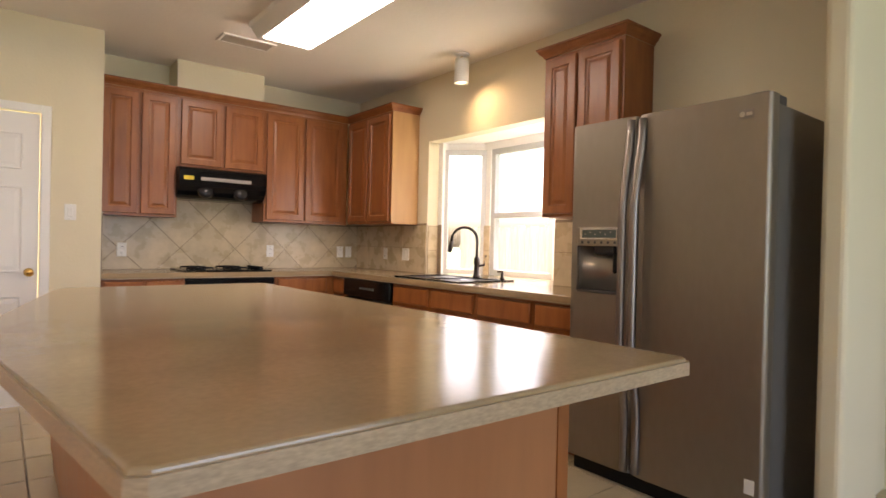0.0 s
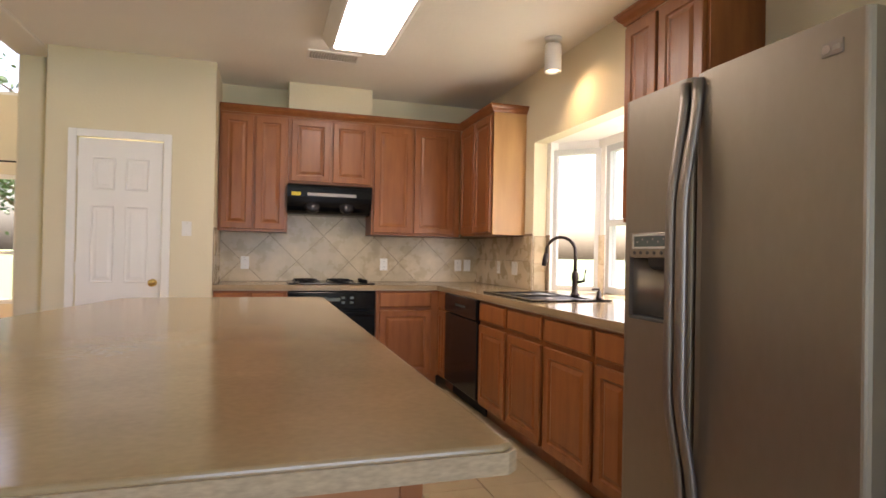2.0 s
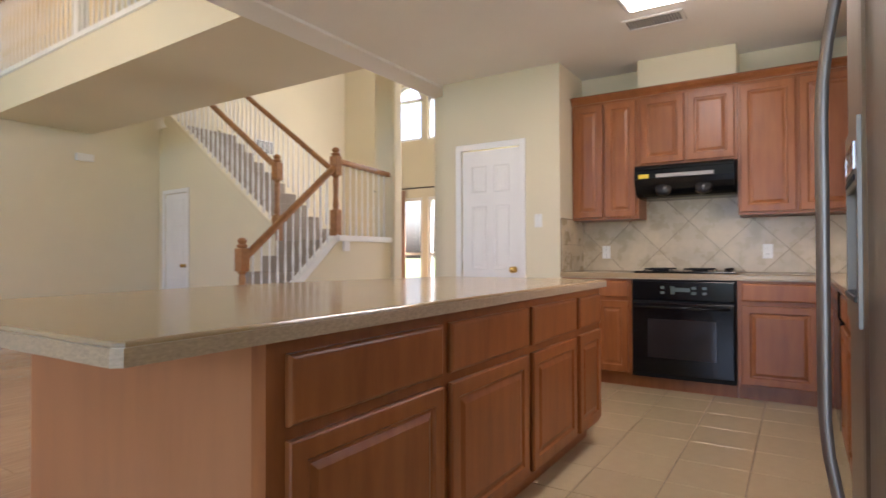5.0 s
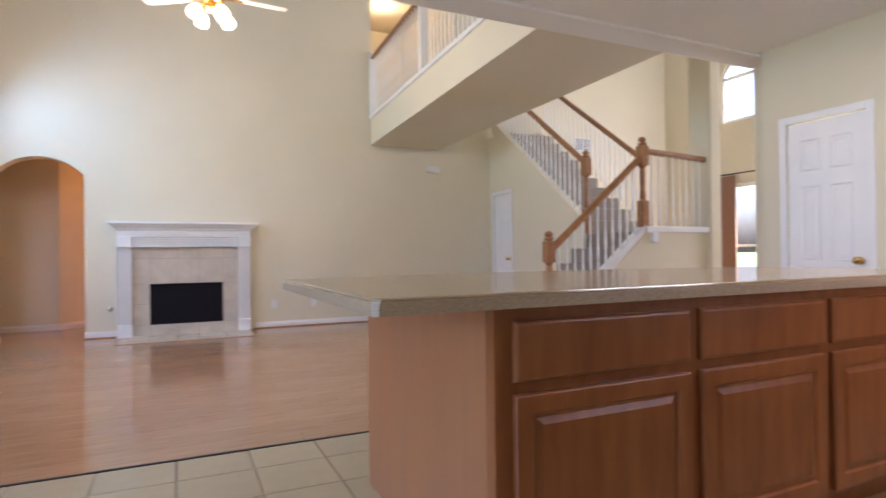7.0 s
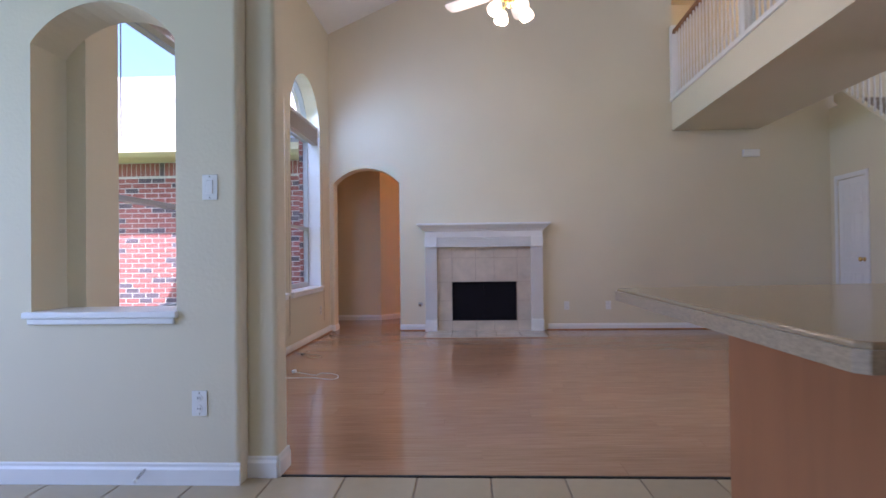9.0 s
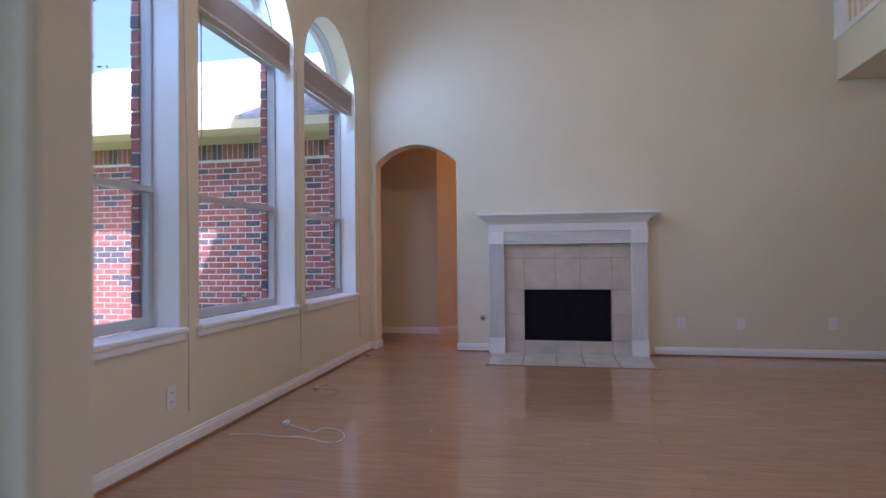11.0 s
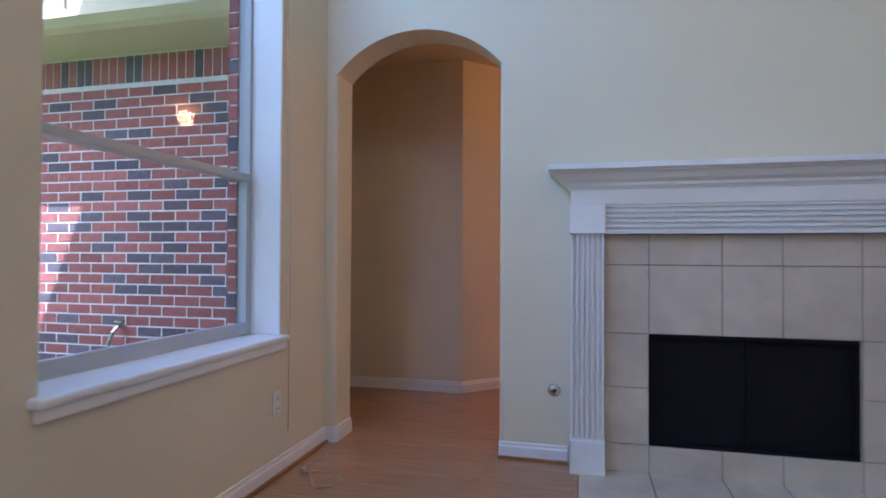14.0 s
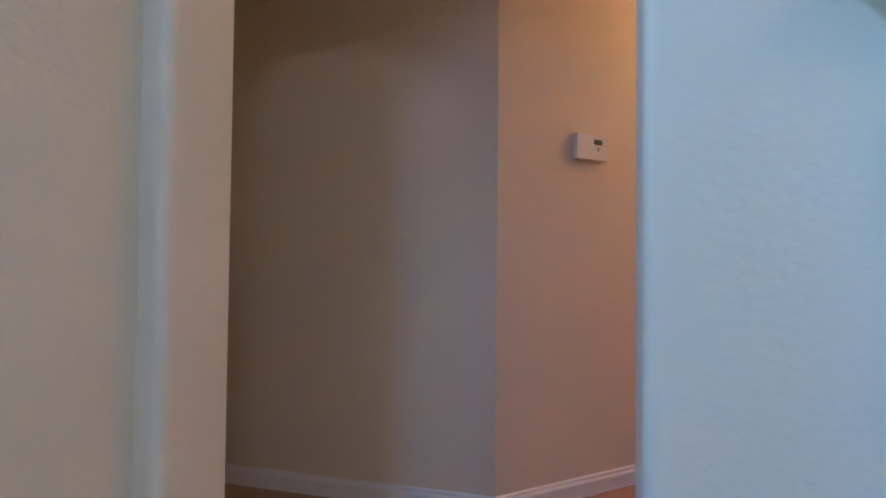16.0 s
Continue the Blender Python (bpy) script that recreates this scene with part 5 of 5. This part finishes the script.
# ---------------------------------------------------------------- hall windows
for x0, x1 in HALL_WINS:
    flat_window("window_hall", (x0, 9.36), (x1, 9.36), 0.40, 2.18, "white framed lower window of the front hall", 0.06, sash=1.1, material=M_TRIM)
    w = flat_window("window_hall_upper", (x0, 9.36), (x1, 9.36), 3.27, 4.08, "white framed arched upper window of the front hall", 0.05, material=M_TRIM)
    hw, hn = (x1 - x0) / 2, 16
    arc = arch_header(0, 2 * hw, 4.05, 0.32, 0, hn)
    ring = bmesh.new()
    for (u0, z0), (u1, z1) in zip(arc, arc[1:]):
        v = [ring.verts.new(c) for c in ((u0, -0.03, z0), (u1, -0.03, z1), (hw + (u1 - hw) * 0.86, -0.03, z1 - 0.045), (hw + (u0 - hw) * 0.86, -0.03, z0 - 0.045))]
        v += [ring.verts.new((c.co.x, 0.03, c.co.z)) for c in v]
        for q in ((0, 1, 2, 3), (7, 6, 5, 4), (3, 2, 6, 7), (1, 0, 4, 5)):
            ring.faces.new([v[k] for k in q])
    part("arch_frame", ring, M_TRIM, w)
    part("muntin", boxes((hw - 0.01, -0.012, 3.32, hw + 0.01, 0.012, 4.34)), M_TRIM, w)
cr_ = thing("curtain_rod", "dark curtain rod above the lower hall windows", "curtain rod", m=pose(0, 9.24, 2.35))
part("rod", tube(bmesh.new(), [(-5.2, 0, 0), (-2.0, 0, 0)], 0.012, 8), M_BRONZE, cr_)
for bx in (-5.1, -3.4, -2.1):
    part("bracket", boxes((bx - 0.01, -0.01, -0.01, bx + 0.01, 0.06, 0.01)), M_BRONZE, cr_)
dp = [(-4.76 + 0.0145 * i, 9.24 + 0.03 * math.sin(i * 1.3)) for i in range(24)]
dp += [(x, y + 0.006) for x, y in reversed(dp)]
tagged(part("drape", prism(dp, "z", 0.03, 2.32), M_DRAPE), "brown drape hanging beside the hall window", "curtain")

# ---------------------------------------------------------------- outside
structure("ground", boxes((-300, -300, -0.5, 300, 300, -0.35)), M_GRASS, "lawn round the house reaching the horizon", "ground")
wing = thing("house_wing", "brick wing of the house under a shingled roof", "house")
WX = -6.55
part("wing_wall", boxes((WX - 0.2, -9.0, -0.4, WX - 0.004, -2.46, 2.51)), M_MORTAR, wing, "brick wall in mortar")
part("return_wall", boxes((WX - 0.025, -2.455, -0.4, WX - 0.004, -1.835, 2.5)), M_MORTAR, wing, "mortared corner of the brick wing")
part("soffit", boxes((WX - 0.2, -9.3, 2.50, WX + 0.42, -1.85, 2.54)), M_FASCIA, wing)
part("gutter", prism([(WX + 0.42, 2.50), (WX + 0.47, 2.52), (WX + 0.53, 2.56), (WX + 0.53, 2.66), (WX + 0.42, 2.66)], "y", -9.3, -1.85), M_FASCIA, wing, "cream gutter and fascia")
part("roof", prism([(WX + 0.5, 2.66), (WX - 4.5, 5.2), (WX - 4.5, 5.3), (WX + 0.5, 2.72)], "y", -9.3, -1.85), M_SHINGLE, wing, "grey shingle roof")
mh = thing("main_roof", "shingled main roof above the window wall", "roof")
part("eave", prism([(-2.54, 4.15), (0.5, 5.4), (0.5, 5.9), (-2.54, 4.35)], "x", -6.9, -1.25), M_SHINGLE, mh)
part("brick_veneer", wall_with("y", -1.845, -1.80, -6.35, -1.0, -0.4, 4.15, [(a + 0.03, b - 0.03, 0.60, SPRING, (b - a) / 2 - 0.03) for a, b in WINS]), M_MORTAR, mh, "mortar of the brick veneer")
hb = thing("hose_bib", "grey outdoor tap on the brick wall", "tap", m=pose(WX, -3.4, 0.52))
part("pipe", tube(bmesh.new(), [(0, 0, 0), (0.08, 0, 0), (0.11, 0.0, -0.03), (0.12, -0.03, -0.12)], 0.015, 8), M_CHROME, hb)
part("wheel", lathe([(0.035, 0), (0.035, 0.012)], 10, pose(0.05, 0, 0.035)), M_CHROME, hb)
fe = thing("fence", "weathered cedar picket fence outside the kitchen, lightened for daylight", "fence")
PK = finish(boxes((-0.01, -0.068, -0.4, 0.01, 0.068, 1.5)), "picket", M_FENCE)
for i in range(60):
    o = new("picket", PK)
    o.parent = fe
    o.location = (6.2, -0.5 + i * 0.142, random.uniform(-0.02, 0.02))
part("fence_rail", boxes((6.21, -0.6, 0.2, 6.25, 8.0, 0.29), (6.21, -0.6, 1.1, 6.25, 8.0, 1.19)), M_FENCE, fe)


def tree(name, x, y, h, label, seed, r=2.0):
    rnd = random.Random(seed)
    tr = thing(name, label, "tree", "", pose(x, y, -0.4))
    tk = bmesh.new()
    tube(tk, [(0, 0, 0), (0.05, 0.02, h * 0.3), (0.0, 0.08, h * 0.6), (0.1, 0.0, h * 0.9)], [0.16, 0.13, 0.09, 0.02], 8)
    limbs = []
    for i in range(10):
        a, zz = rnd.uniform(0, 6.28), h * rnd.uniform(0.35, 0.8)
        ln = r * rnd.uniform(0.6, 1.0)
        e = (ln * math.cos(a), ln * math.sin(a), zz + ln * 0.6)
        limbs.append(e)
        tube(tk, [(0.03, 0.03, zz), (e[0] * 0.5, e[1] * 0.5, zz + ln * 0.38), e], [0.05, 0.03, 0.01], 5)
    part("trunk", tk, M_BARK, tr)
    vs, fs = [], []
    for i in range(4200):
        e = limbs[rnd.randrange(10)]
        u = rnd.uniform(0.35, 1.1)
        c = Vector((e[0] * u, e[1] * u, h * 0.5 + (e[2] - h * 0.5) * u)) + Vector([rnd.gauss(0, 0.32) for _ in range(3)])
        ax = Vector([rnd.gauss(0, 1) for _ in range(3)]).normalized()
        bx = ax.orthogonal().normalized()
        s_ = rnd.uniform(0.05, 0.1)
        k = len(vs)
        vs += [c - ax * s_, c + bx * s_ * 0.5, c + ax * s_, c - bx * s_ * 0.5]
        fs.append((k, k + 1, k + 2, k + 3))
    me = bpy.data.meshes.new("crown")
    me.from_pydata(vs, [], fs)
    me.materials.append(M_LEAF)
    cr2 = new("crown", me)
    cr2.parent = tr
    return tr


tree("garden_tree", -12.3, -13.9, 8.0, "leafy green tree beyond the roof", 3, 2.6)
tree("front_tree", -4.5, 16.0, 6.0, "leafy tree outside the front windows", 5, 2.4)
tree("front_tree", -1.8, 18.0, 6.0, "leafy tree outside the front windows", 8, 2.4)

# ---------------------------------------------------------------- small repeated pieces
# diagonal backsplash tiles, cut to the wall field
structure("backsplash_bed", boxes((0.256, 5.611, 0.915, 2.76, 5.6195, 1.38), (2.7515, 4.34, 0.915, 2.7595, 5.611, 1.38), (2.7515, 2.14, 0.915, 2.7595, 2.81, 1.38), (0.84, 5.611, 1.38, 1.585, 5.6195, 1.83), (0.2555, 5.02, 0.915, 0.263, 5.611, 1.38)), M_GROUT, "grout bed of the backsplash", "wall")


def clip_poly(poly, axis, lim, keep_less):
    out = []
    for i, p in enumerate(poly):
        q = poly[(i + 1) % len(poly)]
        pin = (p[axis] <= lim) == keep_less
        qin = (q[axis] <= lim) == keep_less
        if pin:
            out.append(p)
        if pin != qin:
            u = (lim - p[axis]) / (q[axis] - p[axis])
            out.append((p[0] + u * (q[0] - p[0]), p[1] + u * (q[1] - p[1])))
    return out


def splash_field(parent, s0, s1, z0, z1, cx, cz, plane, side):
    d = 0.245
    for i in range(-9, 10):
        for j in range(-9, 10):
            if (i + j) % 2:
                continue
            x, z, g = cx + i * d, cz + j * d, d - 0.004
            poly = [(x - g, z), (x, z - g), (x + g, z), (x, z + g)]
            for axis, lim, less in ((0, s0, False), (0, s1, True), (1, z0, False), (1, z1, True)):
                poly = clip_poly(poly, axis, lim, less)
                if len(poly) < 3:
                    break
            if len(poly) < 3:
                continue
            area = abs(sum(a[0] * b[1] - b[0] * a[1] for a, b in zip(poly, poly[1:] + poly[:1]))) / 2
            if area < 0.0006:
                continue
            part("tile", prism(poly, side, *plane), M_SPLASH, parent)


sb = bpy.data.objects["backsplash_bed"]
splash_field(sb, 0.264, 0.84, 0.918, 1.366, 1.431, 1.347, (5.607, 5.611), "y")
splash_field(sb, 0.84, 1.585, 0.918, 1.80, 1.431, 1.347, (5.607, 5.611), "y")
splash_field(sb, 1.585, 2.75, 0.918, 1.357, 1.431, 1.347, (5.607, 5.611), "y")
for y0, y1 in ((4.34, 4.72), (4.725, 5.05), (5.055, 5.38), (5.385, 5.606), (2.15, 2.48), (2.485, 2.81)):
    for z0, z1 in ((0.918, 1.15), (1.153, 1.36)):
        part("tile", boxes((2.7475, y0, z0, 2.7515, y1, z1)), M_SPLASH, sb)
for y0, y1 in ((5.03, 5.32), (5.324, 5.605)):
    for z0, z1 in ((0.918, 1.15), (1.153, 1.37)):
        part("tile", boxes((0.263, y0, z0, 0.267, y1, z1)), M_SPLASH, sb)
# bay jamb tiles
bj = structure("bay_splash", boxes((2.765, 4.336, 0.917, 2.90, 4.3385, 1.36)), M_GROUT, "tiled jamb of the sink bay", "wall")
for z0, z1 in ((0.92, 1.13), (1.134, 1.355)):
    part("tile", boxes((2.768, 4.332, z0, 2.898, 4.336, z1)), M_SPLASH, bj)

bp = structure("bay_tile_band", boxes((3.174, 3.945, 0.916, 3.1795, 4.045, 1.37), (2.875, 4.275, 0.916, 2.8795, 4.33, 1.37)), M_GROUT, "tiled posts of the sink bay", "wall")
for z0, z1 in ((0.918, 1.14), (1.144, 1.37)):
    part("tile", boxes((3.170, 3.945, z0, 3.174, 4.045, z1)), M_SPLASH, bp)

# kitchen floor tiles
tf = bpy.data.objects["floor_tiles_bed"]
meshes = {}
xs = [-0.838] + [1.44 + 0.332 * k for k in range(-6, 6)] + [3.2]
ys = [-3.0] + [0.113 + 0.341 * k for k in range(-9, 17)] + [5.74]
for x0, x1 in zip(xs, xs[1:]):
    for y0, y1 in zip(ys, ys[1:]):
        w, h = round(x1 - x0 - 0.006, 3), round(y1 - y0 - 0.006, 3)
        if w < 0.02 or h < 0.02:
            continue
        if (w, h) not in meshes:
            meshes[(w, h)] = finish(rbox(0, 0, -0.012, w, h, 0, 0.0025, 1), "tile", M_TILE)
        o = new("tile", meshes[(w, h)])
        o.parent = tf
        o.location = (x0 + 0.003, y0 + 0.003, random.uniform(-0.0006, 0.0004))

# laminate boards of the living room
wf = bpy.data.objects["floor_wood_bed"]
PW, PL = 0.193, 1.285
rnd = random.Random(4)
bmj = bmesh.new()
plank_meshes = {}
k = 0
x = -0.866
while x > -9.0:
    y = -2.45 - rnd.uniform(0, PL)
    while y < 6.0:
        y0, y1 = max(y, -2.45), min(y + PL, 6.0)
        if y1 - y0 > 0.05:
            w, h = PW - 0.0007, round(y1 - y0 - 0.0007, 3)
            if x - PW > -6.3 and y0 < 5.0:
                if h not in plank_meshes:
                    plank_meshes[h] = finish(boxes((0, 0, -0.008, w, h, 0)), "plank", M_WOOD)
                o = new("plank", plank_meshes[h])
                o.parent = wf
                o.location = (x - PW, y0, rnd.uniform(-0.0003, 0.0003))
            else:
                box(bmj, x - PW, y0, -0.008, x - 0.0012, y1 - 0.0012, 0)
        y += PL
    x -= PW
tagged(part("far_planks", bmj, M_WOOD, wf), "laminate boards of the far halls", "", "", "stuff")

# bricks of the wing wall, running bond with a soldier course under the eave
ww = bpy.data.objects["wing_wall"]
BR = [finish(rbox(-0.012, 0, 0, 0.0, 0.195, 0.0635, 0.003, 1), "brick", m_) for m_ in (M_BRICK, M_BRICK, M_BRICKD)]
rnd = random.Random(9)
far = [bmesh.new(), bmesh.new()]
n_near = 0
for c in range(-5, 30):
    z = c * 0.0675 * 1.12
    y = -1.86 - (0.103 if c % 2 else 0)
    while y > -8.9:
        dark = rnd.random() < 0.25
        y0 = y - 0.196
        if y > -4.0 and 0.1 < z < 1.95 and n_near < 330:
            o = new("brick", BR[2 if dark else 0])
            o.parent = ww
            o.location = (WX + rnd.uniform(-0.002, 0.002), y0, z)
            n_near += 1
        else:
            box(far[1 if dark else 0], WX - 0.012, y0 + 0.004, z, WX, y, z + 0.0635)
        y -= 0.206
for i in range(95):
    box(far[1 if rnd.random() < 0.25 else 0], WX - 0.012, -1.9 - i * 0.073 - 0.062, 2.295, WX, -1.9 - i * 0.073, 2.49)
tagged(part("brick_field", far[0], M_BRICK, ww), "red bricks of the far wall", "", "", "stuff")
tagged(part("brick_field", far[1], M_BRICKD, ww), "dark bricks of the far wall", "", "", "stuff")

# toothed brick jambs of the living room windows
for a, b in WINS:
    for c in range(40):
        z = 0.0756 * (c + 7.4)
        if z > 3.1:
            break
        dx = 0.0 if z < SPRING else (b - a) / 2 - math.sqrt(max(0.0, ((b - a) / 2) ** 2 - (z - SPRING) ** 2))
        o = part("brick", boxes((a + 0.028 + dx, -1.85, z, a + 0.034 + dx + (0.005 if c % 2 else 0.0), -1.80, z + 0.065)), M_BRICKD if c % 5 == 3 else M_BRICK, bpy.data.objects["brick_veneer"])
